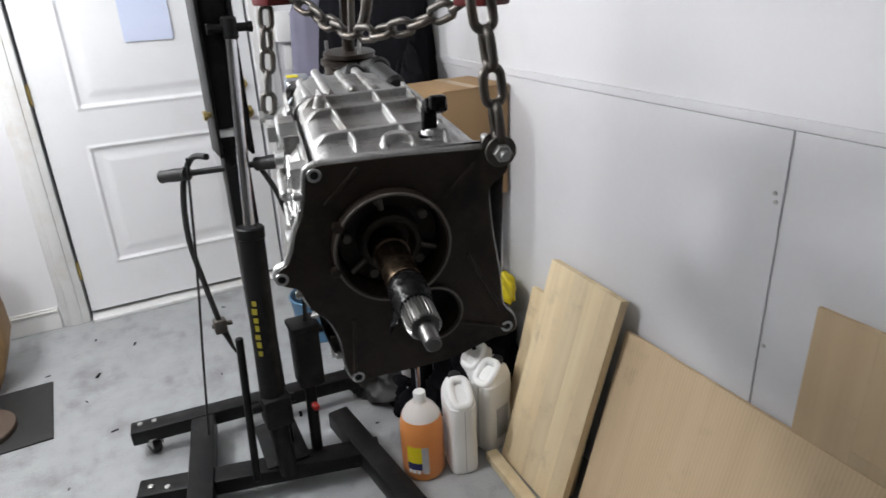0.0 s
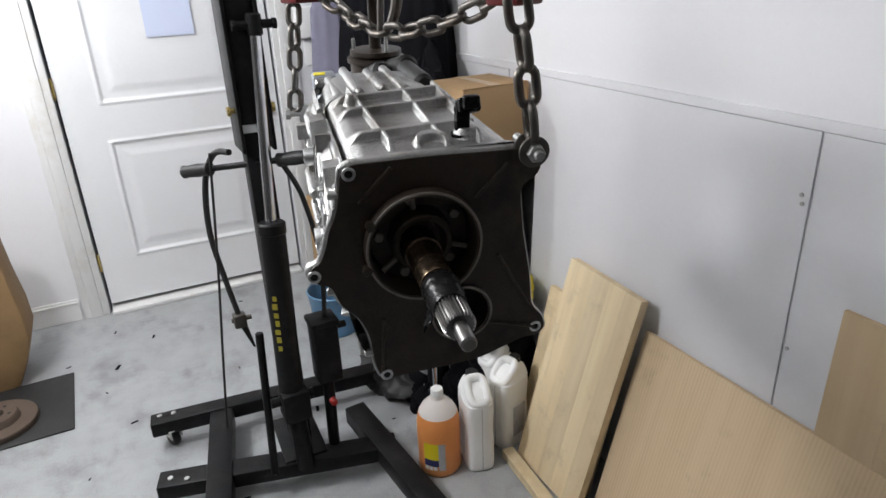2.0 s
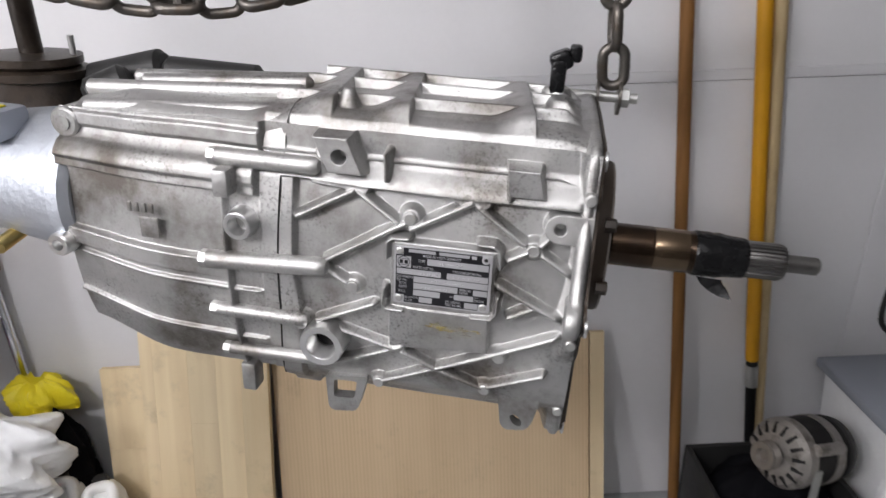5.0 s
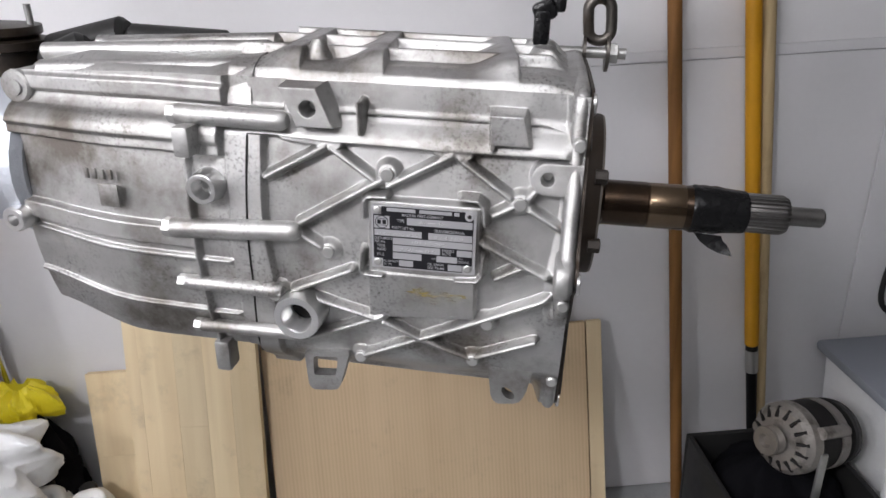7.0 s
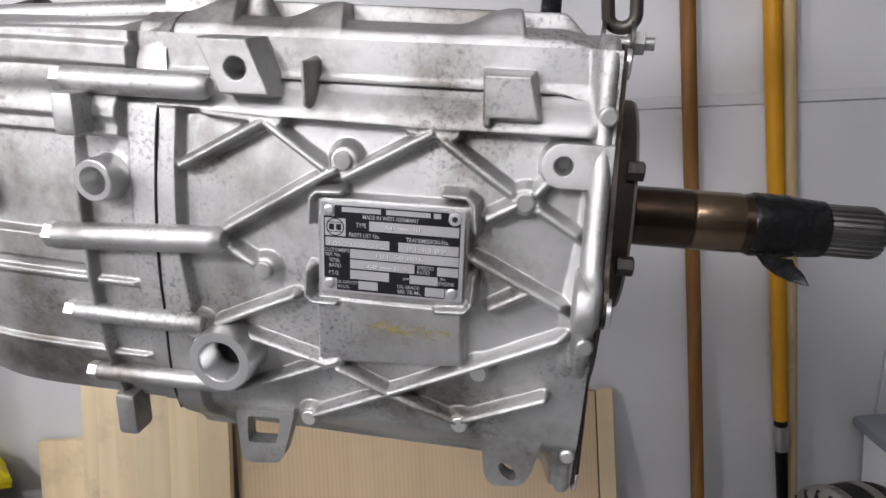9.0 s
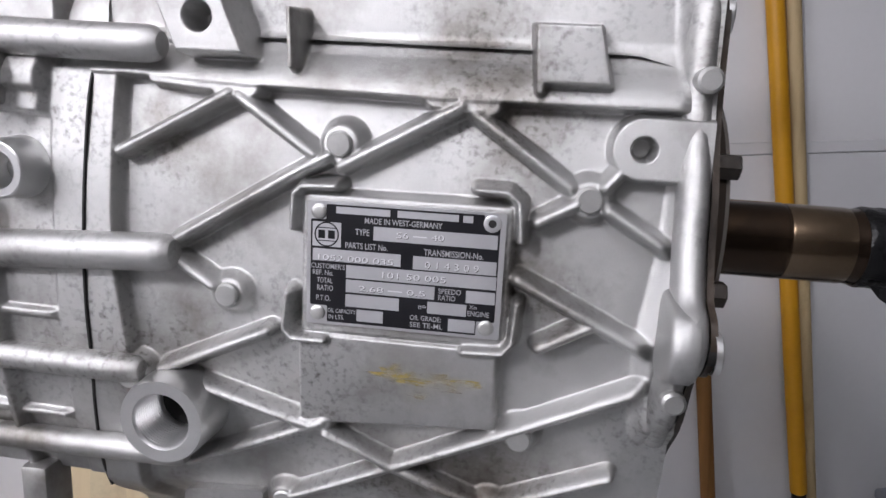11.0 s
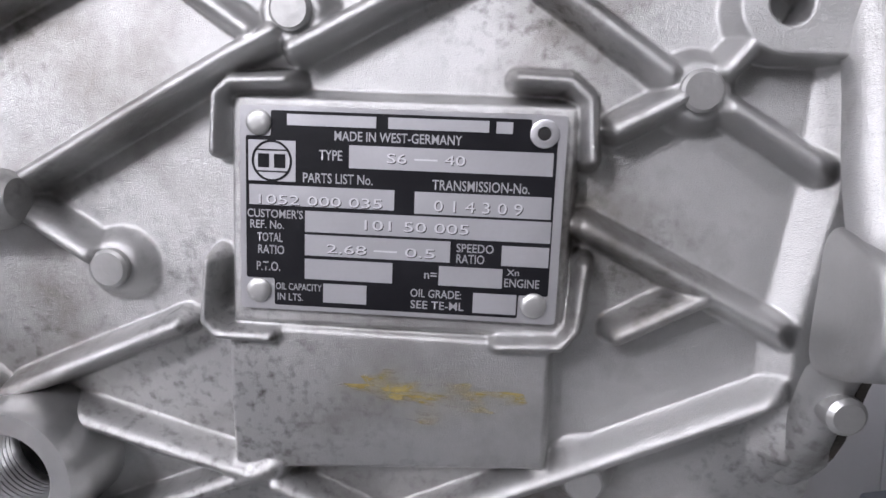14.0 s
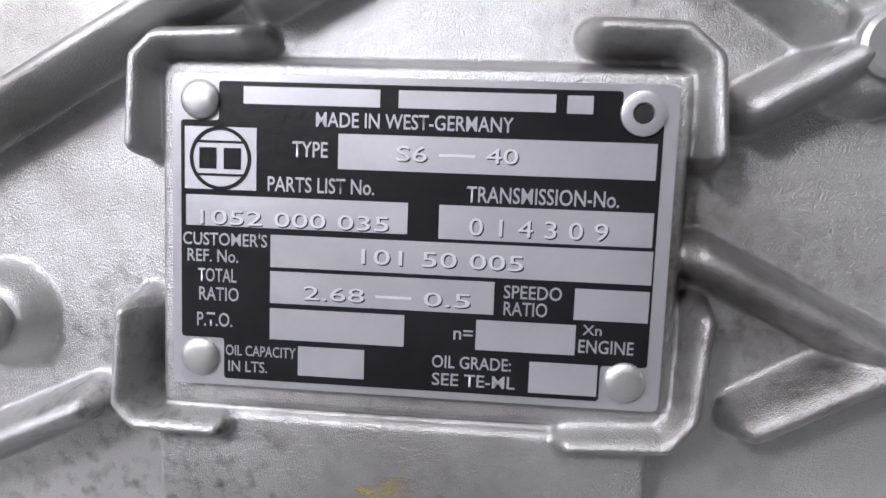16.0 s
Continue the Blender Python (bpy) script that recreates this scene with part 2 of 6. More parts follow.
OLIVE = shader("olive_can", (0.28, 0.24, 0.02), 0.35, 0.2, 10, 0.15, 0.05, 100)
LABEL_WHITE = shader("white_label", (0.65, 0.67, 0.7), 0.4, 0.0, 10, 0.12, 0.05, 100)
RUST = shader("rusty_iron", (0.115, 0.085, 0.066), 0.7, 0.5, 18, 0.3, 0.4, 120, (0.09, 0.06, 0.045), 9, 0.6, depth=0.001)
PALE_GREEN = shader("pale_green_hose", (0.48, 0.52, 0.28), 0.5, 0.0, 20, 0.1, 0.1, 100)
PLATE = shader("brushed_plate", (0.55, 0.55, 0.565), 0.34, 0.75, 60, 0.07, 0.12, 900, depth=0.0002)
PLATE_BLACK = shader("black_plate_lacquer", (0.006, 0.006, 0.008), 0.3, 0.0, 60, 0.3, 0.05, 600)
PLATE_FIELD = shader("plate_field", (0.50, 0.50, 0.52), 0.4, 0.7, 90, 0.1, 0.15, 900, depth=0.0002)
ALTERNATOR = shader("dirty_alternator_casting", (0.33, 0.31, 0.29), 0.5, 0.7, 40, 0.35, 0.3, 300, (0.05, 0.04, 0.03), 22, 0.8, depth=0.0008)
# pale tone carries the light caught by the stamped strokes
STAMP = shader("stamped_letters_lit", (0.78, 0.78, 0.80), 0.3, 0.55, 60, 0.05, 0.0)
# near-black for shade painted into holes and slots, and for black parts
SHADE_AND_BLACK = shader("hole_shade_and_black", (0.012, 0.011, 0.011), 0.6, 0.2, 30, 0.3, 0.2, 200)
STAIN = shader("yellow_oil_stain", (0.42, 0.34, 0.12), 0.5, 0.4, 90, 0.3, 0.3, 700, (0.20, 0.13, 0.04), 120, 0.8, depth=0.0005)


def ragged(mat, scale, low, high):
    """Let a thin film break up into patches."""
    n, l = mat.node_tree.nodes, mat.node_tree.links
    co, tex, cut = n.new("ShaderNodeTexCoord"), n.new("ShaderNodeTexNoise"), n.new("ShaderNodeMapRange")
    mp = n.new("ShaderNodeMapping")
    mp.inputs["Scale"].default_value = (0.5, 1, 1.6)
    tex.inputs["Scale"].default_value, tex.inputs["Detail"].default_value, tex.inputs["Roughness"].default_value = scale, 6, 0.7
    cut.inputs[1].default_value, cut.inputs[2].default_value, cut.inputs[4].default_value = low, high, 0.8
    l.new(co.outputs["Object"], mp.inputs["Vector"])
    l.new(mp.outputs[0], tex.inputs["Vector"])
    l.new(tex.outputs["Fac"], cut.inputs[0])
    l.new(cut.outputs[0], n["Principled BSDF"].inputs["Alpha"])


ragged(STAIN, 130, 0.46, 0.64)
WORN = shader("worn_shaft_band", (0.15, 0.108, 0.072), 0.18, 0.95, 40, 0.3, 0.05, 300)


# ---------------------------------------------------------------- mesh helpers
def part(name, bm, material, parent=None, label="", smooth=True, angle=35):
    """Link a bmesh as one mesh object, as a part of parent (or on its own)."""
    me = bpy.data.meshes.new(name)
    bmesh.ops.recalc_face_normals(bm, faces=bm.faces)
    if smooth:
        for f in bm.faces:
            f.smooth = True
        for e in bm.edges:
            e.smooth = not (len(e.link_faces) == 2 and e.calc_face_angle(0) > radians(angle))
    bm.to_mesh(me)
    bm.free()
    me.materials.append(material)
    ob = new(name, me)
    if parent:
        ob.parent = parent
    if label:
        ob["label"] = label
    return ob


def thing(name, label, category, at=(0, 0, 0), turn=0.0, group="", kind=""):
    ob = new(name)
    ob.empty_display_size = 0.05
    ob.matrix_basis = pose(*at, 0, 0, turn)
    return tagged(ob, label, category, group, kind)


def block(bm, lo, hi, bevel=0.0, m=None, seg=2):
    """A box from corner to corner, with rounded edges."""
    lo, hi = Vector(lo), Vector(hi)
    made = bmesh.ops.create_cube(bm, size=1.0, matrix=Matrix.Translation((lo + hi) / 2) @ Matrix.Diagonal((*(hi - lo), 1)))
    verts = made["verts"]
    if bevel:
        edges = list({e for v in verts for e in v.link_edges})
        made = bmesh.ops.bevel(bm, geom=edges, offset=bevel, segments=seg, affect="EDGES", profile=0.5)
        verts = list({v for f in made["faces"] for v in f.verts} | {v for v in verts if v.is_valid})
    if m is not None:
        bmesh.ops.transform(bm, matrix=m, verts=[v for v in verts if v.is_valid])
    return bm


def box(lo, hi, bevel=0.0, m=None):
    return block(bmesh.new(), lo, hi, bevel, m)


def spin(bm, rings, m=None, n=32, caps=True):
    """A turned body: rings of (along z, radius), from end to end."""
    m = m or Matrix()
    loops = []
    for z, r in rings:
        loops.append([bm.verts.new(m @ Vector((r * math.cos(2 * math.pi * i / n), r * math.sin(2 * math.pi * i / n), z))) for i in range(n)])
    for a, b in zip(loops, loops[1:]):
        for i in range(n):
            bm.faces.new((a[i], a[(i + 1) % n], b[(i + 1) % n], b[i]))
    if caps:
        bm.faces.new(loops[0][::-1])
        bm.faces.new(loops[-1])
    return bm


def rod(bm, a, b, r, n=12, r2=None, soft=0.0):
    a, b = Vector(a), Vector(b)
    d = b - a
    m = Matrix.Translation(a) @ d.to_track_quat("Z", "Y").to_matrix().to_4x4()
    r2 = r if r2 is None else r2
    length = d.length
    if soft:
        rings = [(0, r - soft), (soft, r), (length - soft, r2), (length, r2 - soft)]
    else:
        rings = [(0, r), (length, r2)]
    return spin(bm, rings, m, n)


def hose(bm, pts, r, n=8, steps=6):
    """A bent round bar through the points."""
    pts = [Vector(p) for p in pts]
    line = []
    for i in range(len(pts) - 1):
        p0, p1, p2, p3 = pts[max(i - 1, 0)], pts[i], pts[i + 1], pts[min(i + 2, len(pts) - 1)]
        for k in range(steps):
            t = k / steps
            line.append(0.5 * ((2 * p1) + (p2 - p0) * t + (2 * p0 - 5 * p1 + 4 * p2 - p3) * t * t + (3 * p1 - p0 - 3 * p2 + p3) * t ** 3))
    line.append(pts[-1])
    up = Vector((0.31, 0.17, 0.93))
    loops = []
    for i, p in enumerate(line):
        d = (line[min(i + 1, len(line) - 1)] - line[max(i - 1, 0)]).normalized()
        side = d.cross(up)
        side = side.normalized() if side.length > 1e-4 else Vector((1, 0, 0))
        up = side.cross(d).normalized()
        loops.append([bm.verts.new(p + r * (math.cos(2 * math.pi * k / n) * side + math.sin(2 * math.pi * k / n) * up)) for k in range(n)])
    for a, b in zip(loops, loops[1:]):
        for i in range(n):
            bm.faces.new((a[i], a[(i + 1) % n], b[(i + 1) % n], b[i]))
    bm.faces.new(loops[0][::-1])
    bm.faces.new(loops[-1])
    return bm


def sheet(outline, holes, depth, m=None):
    """A plate in x-y with holes, of that thickness along z."""
    bm = bmesh.new()
    edges = []
    for ring in [outline, *holes]:
        vs = [bm.verts.new((x, y, 0)) for x, y in ring]
        edges += [bm.edges.new((vs[i], vs[(i + 1) % len(vs)])) for i in range(len(vs))]
    bmesh.ops.triangle_fill(bm, use_beauty=True, use_dissolve=False, edges=edges)
    made = bmesh.ops.extrude_face_region(bm, geom=list(bm.faces))
    bmesh.ops.translate(bm, vec=(0, 0, depth), verts=[v for v in made["geom"] if isinstance(v, bmesh.types.BMVert)])
    if m is not None:
        bmesh.ops.transform(bm, matrix=m, verts=bm.verts)
    return bm


def circle(cx, cy, r, n=32):
    return [(cx + r * math.cos(2 * math.pi * i / n), cy + r * math.sin(2 * math.pi * i / n)) for i in range(n)]


def rounded(points, r, n=5):
    """Round the corners of an outline."""
    out = []
    for i, p in enumerate(points):
        p = Vector(p)
        a, b = Vector(points[i - 1]) - p, Vector(points[(i + 1) % len(points)]) - p
        c = min(r, a.length * 0.45, b.length * 0.45)
        a, b = p + a.normalized() * c, p + b.normalized() * c
        for k in range(n):
            t = k / (n - 1)
            q = (1 - t) ** 2 * a + 2 * t * (1 - t) * p + t * t * b
            out.append((q.x, q.y))
    return out


def loft(bm, loops, caps=True):
    rows = [[bm.verts.new(p) for p in loop] for loop in loops]
    n = len(rows[0])
    for a, b in zip(rows, rows[1:]):
        for i in range(n):
            bm.faces.new((a[i], a[(i + 1) % n], b[(i + 1) % n], b[i]))
    if caps:
        bm.faces.new(rows[0][::-1])
        bm.faces.new(rows[-1])
    return bm


def grid_part(name, place, nu, nv, material, parent, label=""):
    """A dense sheet from a function of whole arrays: place(u, v) gives x, y, z with u and v from 0 to 1."""
    u, v = np.meshgrid(np.linspace(0, 1, nu), np.linspace(0, 1, nv), indexing="ij")
    co = np.stack(place(u, v), -1).reshape(-1, 3)
    i = np.arange(nu * nv).reshape(nu, nv)
    quads = np.stack([i[:-1, :-1], i[1:, :-1], i[1:, 1:], i[:-1, 1:]], -1).reshape(-1, 4)
    me = bpy.data.meshes.new(name)
    me.from_pydata(co.tolist(), [], quads.tolist())
    me.polygons.foreach_set("use_smooth", [True] * len(quads))
    me.update()
    me.materials.append(material)
    ob = new(name, me)
    if parent:
        ob.parent = parent
    if label:
        ob["label"] = label
    return ob


def step(a, b, x):
    t = np.clip((x - a) / (b - a), 0, 1)
    return t * t * (3 - 2 * t)


def away(x, z, x0, z0, x1, z1):
    """Distance of every point to a line from end to end."""
    dx, dz = x1 - x0, z1 - z0
    t = np.clip(((x - x0) * dx + (z - z0) * dz) / (dx * dx + dz * dz + 1e-12), 0, 1)
    return np.hypot(x - x0 - t * dx, z - z0 - t * dz)


def inside(x, z, x0, x1, z0, z1):
    """Signed distance to a box, below nought inside."""
    dx, dz = np.maximum(x0 - x, x - x1), np.maximum(z0 - z, z - z1)
    return np.maximum(dx, dz)


def blurred(h, times):
    for _ in range(times):
        h = np.pad(h, 1, mode="edge")
        h = (h[:-2, 1:-1] + h[2:, 1:-1] + h[1:-1, :-2] + h[1:-1, 2:] + 2 * h[1:-1, 1:-1]) / 6
    return h


def hexagon(bm, at, axis, r, height, n=6, soft=0.0008):
    m = Matrix.Translation(at) @ Vector(axis).to_track_quat("Z", "Y").to_matrix().to_4x4()
    return spin(bm, [(0, r), (height - soft, r), (height, r - soft * 1.6)], m, n)


# ---------------------------------------------------------------- the room
WALL_Y, DOOR_X, TOP = 1.475, -3.34, 2.45
RIGHT_X, BACK_Y = 3.0, -2.8


def structure(name, bm, material, label, category="wall", smooth=False):
    return tagged(part(name, bm, material, None, "", smooth), label, category, kind="structure")


structure("floor", box((DOOR_X - 0.3, BACK_Y - 0.1, -0.12), (RIGHT_X + 0.1, WALL_Y + 0.1, 0)), CONCRETE,
          "worn grey concrete garage floor with dark stains", "floor")
structure("ceiling", box((DOOR_X - 0.2, BACK_Y - 0.1, TOP), (RIGHT_X + 0.1, WALL_Y + 0.1, TOP + 0.1)), CEILING, "plain white painted garage ceiling", "ceiling")
structure("wall_north", box((DOOR_X - 0.12, WALL_Y, 0), (RIGHT_X + 0.12, WALL_Y + 0.12, TOP)), WALL, "white painted garage wall with seams")
# east and south walls are unseen, darkened to cut fill and reflections
structure("wall_east", box((RIGHT_X, BACK_Y, 0), (RIGHT_X + 0.12, WALL_Y, TOP)), DULL, "plain dark wall out of view that cuts fill light")
structure("wall_south", box((DOOR_X - 0.12, BACK_Y - 0.12, 0), (RIGHT_X + 0.12, BACK_Y, TOP)), DULL, "plain dark wall out of view that cuts fill light")
# the wall with the door is built round its opening
D0, D1, DH = -0.10, 0.965, 2.06
bm = box((DOOR_X - 0.12, BACK_Y, 0), (DOOR_X, D0 - 0.01, TOP))
block(bm, (DOOR_X - 0.12, D1 + 0.01, 0), (DOOR_X, WALL_Y, TOP))
block(bm, (DOOR_X - 0.12, D0 - 0.01, DH + 0.01), (DOOR_X, D1 + 0.01, TOP))
structure("wall_west", bm, WALL, "white painted wall with a door opening")
# white boards on the lower wall, with narrow joints
SEAM_X = -0.497
for lo, hi in ((DOOR_X + 0.003, -1.74), (-1.733, SEAM_X - 0.003), (SEAM_X + 0.003, 0.74), (0.746, 1.98), (1.986, RIGHT_X - 0.003)):
    structure("wall_board", box((lo, WALL_Y - 0.006, 0.005), (hi, WALL_Y - 0.0005, 1.325), 0.0012), PANEL, "white painted hardboard panel on the lower wall", "wall panel")
structure("trim", box((DOOR_X + 0.003, WALL_Y - 0.009, 1.327), (RIGHT_X - 0.003, WALL_Y - 0.0005, 1.352), 0.0015), PANEL, "thin white batten along the wall", "trim")
bm = bmesh.new()
for x, z in ((-0.485, 0.80), (-0.515, 1.16), (-0.52, 1.18)):
    rod(bm, (x, WALL_Y - 0.0062, z), (x, WALL_Y - 0.009, z), 0.005, 10)
structure("wall_screw", bm, BOLT, "small screw heads in the wall board", "screw")
bm = box((DOOR_X, BACK_Y, 0), (DOOR_X + 0.014, D0 - 0.145, 0.125), 0.004)
block(bm, (DOOR_X, BACK_Y, 0.10), (DOOR_X + 0.02, D0 - 0.145, 0.112), 0.003)
structure("baseboard", bm, TRIM, "white scuffed baseboard beside the door", "baseboard")
structure("baseboard", box((DOOR_X, D1 + 0.15, 0), (DOOR_X + 0.014, WALL_Y - 0.007, 0.125), 0.004), TRIM, "white scuffed baseboard beside the door", "baseboard")

# door, casing and threshold
bm = bmesh.new()
for lo, hi in (((D0 - 0.135, 0), (D0 - 0.012, DH + 0.12)), ((D1 + 0.012, 0), (D1 + 0.135, DH + 0.12))):
    block(bm, (DOOR_X + 0.0005, lo[0], lo[1]), (DOOR_X + 0.018, hi[0], hi[1]), 0.004)
    mid = (lo[0] + hi[0]) / 2
    block(bm, (DOOR_X + 0.01, mid - 0.03, 0), (DOOR_X + 0.027, mid + 0.028, hi[1]), 0.006)
block(bm, (DOOR_X + 0.0005, D0 - 0.01, DH + 0.012), (DOOR_X + 0.018, D1 + 0.01, DH + 0.12), 0.004)
structure("door_casing", bm, TRIM, "scuffed white moulded door casing", "door casing", True)
structure("door_sill", box((DOOR_X - 0.11, D0 + 0.002, 0.0), (DOOR_X + 0.055, D1 - 0.002, 0.022), 0.005), TRIM, "painted white door threshold", "threshold", True)
door = thing("door_1", "closed white panelled door with a deadbolt and lever", "door", (DOOR_X - 0.012, 0, 0.045), kind="structure")


def door_leaf():
    """A slab whose two panels are sunk behind a sloping edge and raised again inside."""
    def place(u, v):
        y, z = D0 + 0.004 + u * (D1 - D0 - 0.008), v * (DH - 0.05)
        x = 0 * y
        for z0, z1 in ((0.255, 0.885), (1.075, 1.86)):
            d = -inside(y, z, 0.085, 0.765, z0, z1)
            x = x + 0.007 * np.exp(-((d - 0.004) / 0.006) ** 2) - 0.009 * step(0.008, 0.02, d) + 0.007 * step(0.045, 0.09, d)
        return x, y, z
    return grid_part("door_leaf", place, 160, 300, DOOR, door, "white painted moulded door leaf")


door_leaf()
part("door_core", box((-0.04, D0 + 0.004, 0.0), (-0.012, D1 - 0.004, DH - 0.05)), DOOR, door)
lever = part("lever_handle", rod(rod(bmesh.new(), (0, 0.9, 0.96), (0.055, 0.9, 0.96), 0.012), (0.05, 0.905, 0.96), (0.052, 0.80, 0.945), 0.009, soft=0.003), BRASS, door, "worn brass lever handle")
part("rose", rod(bmesh.new(), (0, 0.9, 0.96), (0.012, 0.9, 0.96), 0.032, 24, soft=0.003), BRASS, lever)
part("deadbolt", rod(rod(bmesh.new(), (0, 0.888, 1.115), (0.02, 0.888, 1.115), 0.031, 24, soft=0.005), (0.02, 0.888, 1.115), (0.028, 0.888, 1.115), 0.013, 16), BRASS, door, "brass deadbolt cylinder")
for z in (0.25, 1.17, 1.85):
    part("hinge", rod(bmesh.new(), (0.012, D0 - 0.004, z - 0.05), (0.012, D0 - 0.004, z + 0.05), 0.007, 10), BRASS, door, "painted brass hinge")
tagged(part("paper_notice", box((DOOR_X - 0.005, 0.36, 1.42), (DOOR_X - 0.004, 0.59, 1.72)), PAPER, None, "", False), "plain pale blue paper sheet stuck to the door", "paper sheet")

# electrics beside the door
plate = thing("wall_outlet", "white wall outlet with a black power adapter", "outlet", (DOOR_X, 1.19, 1.27))
part("cover_plate", box((0, -0.045, -0.06), (0.008, 0.045, 0.07), 0.003), WHITE_PLASTIC, plate)
part("socket", box((0.008, -0.017, 0.02), (0.011, 0.017, 0.05), 0.001), WHITE_PLASTIC, plate)
part("adapter", box((0.008, 0.0, -0.075), (0.055, 0.07, -0.005), 0.008), RUBBER, plate, "black plug-in power adapter")
part("cable", hose(bmesh.new(), [(0.03, 0.035, -0.07), (0.03, 0.045, -0.13), (0.03, 0.09, -0.17), (0.03, 0.15, -0.14), (0.03, 0.18, -0.05)], 0.0035), RUBBER, plate)
panel_box = thing("electrical_box", "grey metal electrical box on the wall", "electrical box", (DOOR_X, 1.33, 1.4))
part("body", box((0, -0.08, -0.13), (0.09, 0.08, 0.22), 0.012), GREY_BOX, panel_box)
part("lid", box((0.09, -0.072, -0.12), (0.097, 0.072, 0.21), 0.003), GREY_BOX, panel_box)
tagged(part("white_duct", box((DOOR_X, 1.10, 1.36), (DOOR_X + 0.07, 1.24, 1.52), 0.01), WHITE_PLASTIC), "white plastic cover box above the outlet", "cover box")

# ---------------------------------------------------------------- the transmission
# Its own axes: x along the shaft to the front, y across, z up; the near side faces -y.
GX = Vector((0.97329, -0.21577, -0.07846))
GY = Vector((0.21643, 0.97630, 0.0))
GZ = GX.cross(GY)
GEARBOX = Matrix.Translation((-0.314, 0.4405, 1.3697)) @ Matrix((GX, GY, GZ)).transposed().to_4x4()
gearbox = tagged(new("transmission"), "bare cast aluminium six-speed transmission hanging from lifting chains", "transmission")
gearbox.matrix_basis = GEARBOX
SIDE = 0.0945

# ribs of the near side: ends (x, z, x, z)
RIBS = ((-0.2452, 0.0292, -0.1954, 0.0567), (-0.1909, 0.0557, -0.1563, 0.0330), (-0.1444, 0.0290, -0.0949, 0.0564), (-0.0883, 0.0531, -0.0488, 0.0266),
        (-0.2205, -0.0091, -0.1613, 0.0268), (-0.1613, 0.0268, -0.1500, 0.0330), (-0.2209, -0.0163, -0.2012, -0.0281), (-0.2291, -0.0714, -0.1765, -0.0469),
        (-0.2125, -0.0772, -0.1570, -0.0925), (-0.2214, -0.1232, -0.1513, -0.0899), (-0.1498, -0.0959, -0.1171, -0.1114), (-0.1171, -0.1114, -0.0748, -0.1276),
        (-0.1702, -0.1378, -0.1170, -0.1100), (-0.1170, -0.1100, -0.0633, -0.0823), (-0.0633, -0.0823, -0.0102, -0.0552), (-0.0693, -0.1251, -0.0203, -0.1015),
        (-0.0668, -0.0131, -0.0107, -0.0398), (-0.0559, -0.0417, -0.0349, -0.0296), (-0.0603, 0.0120, -0.0452, 0.0206), (-0.0326, 0.0184, -0.0082, 0.0040), (-0.0349, 0.0276, -0.0280, 0.0360))
# solid webs where the upper ribs meet the plain band
WEBS = ((-0.2010, 0.0600, -0.1860, 0.0590, 0.0045), (-0.1065, 0.0590, -0.0830, 0.0570, 0.0045), (-0.1580, -0.0925, -0.1500, -0.0905, 0.0035), (-0.2300, 0.0620, -0.2050, 0.0600, 0.0035))
# raised corners round the name plate
CORNERS = ((-0.1640, 0.0020, -0.1635, 0.0165), (-0.1635, 0.0165, -0.1600, 0.0200), (-0.1600, 0.0200, -0.1455, 0.0208), (-0.0860, 0.0235, -0.0730, 0.0232),
           (-0.0730, 0.0232, -0.0680, 0.0190), (-0.0680, 0.0190, -0.0665, 0.0040), (-0.0662, -0.0232, -0.0672, -0.0400), (-0.0672, -0.0400, -0.0710, -0.0450),
           (-0.0710, -0.0450, -0.0875, -0.0460), (-0.1660, -0.0275, -0.1672, -0.0440), (-0.1672, -0.0440, -0.1640, -0.0475), (-0.1640, -0.0475, -0.1490, -0.0475))
BOSSES = ((-0.1450, 0.0384, 0.0085, 0.0090), (-0.1953, -0.0317, 0.0078, 0.0070), (-0.0408, 0.0223, 0.0082, 0.0080), (-0.0608, -0.0855, 0.0075, 0.0085),
          (-0.1740, -0.1400, 0.0075, 0.0085), (-0.0720, -0.1284, 0.0075, 0.0085), (-0.2442, -0.0765, 0.0092, 0.0100))


def sunk(z):
    """How far the near side draws back towards the top and the bottom."""
    return (0.014 * step(0.060, 0.086, z) + 0.03 * step(-0.14, -0.19, z)
            + 1.5 * np.minimum(0, z + 0.03) ** 2 + 1.2 * np.clip(z, 0, 0.075) ** 2 + 0.03 * z)


EDGE_Z = (-0.196, -0.171, -0.126, -0.098, -0.073, -0.043, -0.008, 0.009, 0.030, 0.052, 0.078, 0.104)
EDGE_Y = (0.061, 0.068, 0.072, 0.082, 0.105, 0.115, 0.120, 0.116, 0.111, 0.100, 0.094, 0.091)


def joint_x(z):
    """Where the front and the rear case meet on the near side."""
    return np.interp(z, (-0.2, -0.145, -0.071, -0.028, -0.01, 0.059, 0.084, 0.103), (-0.281, -0.2715, -0.2645, -0.2645, -0.264, -0.260, -0.2615, -0.2635))


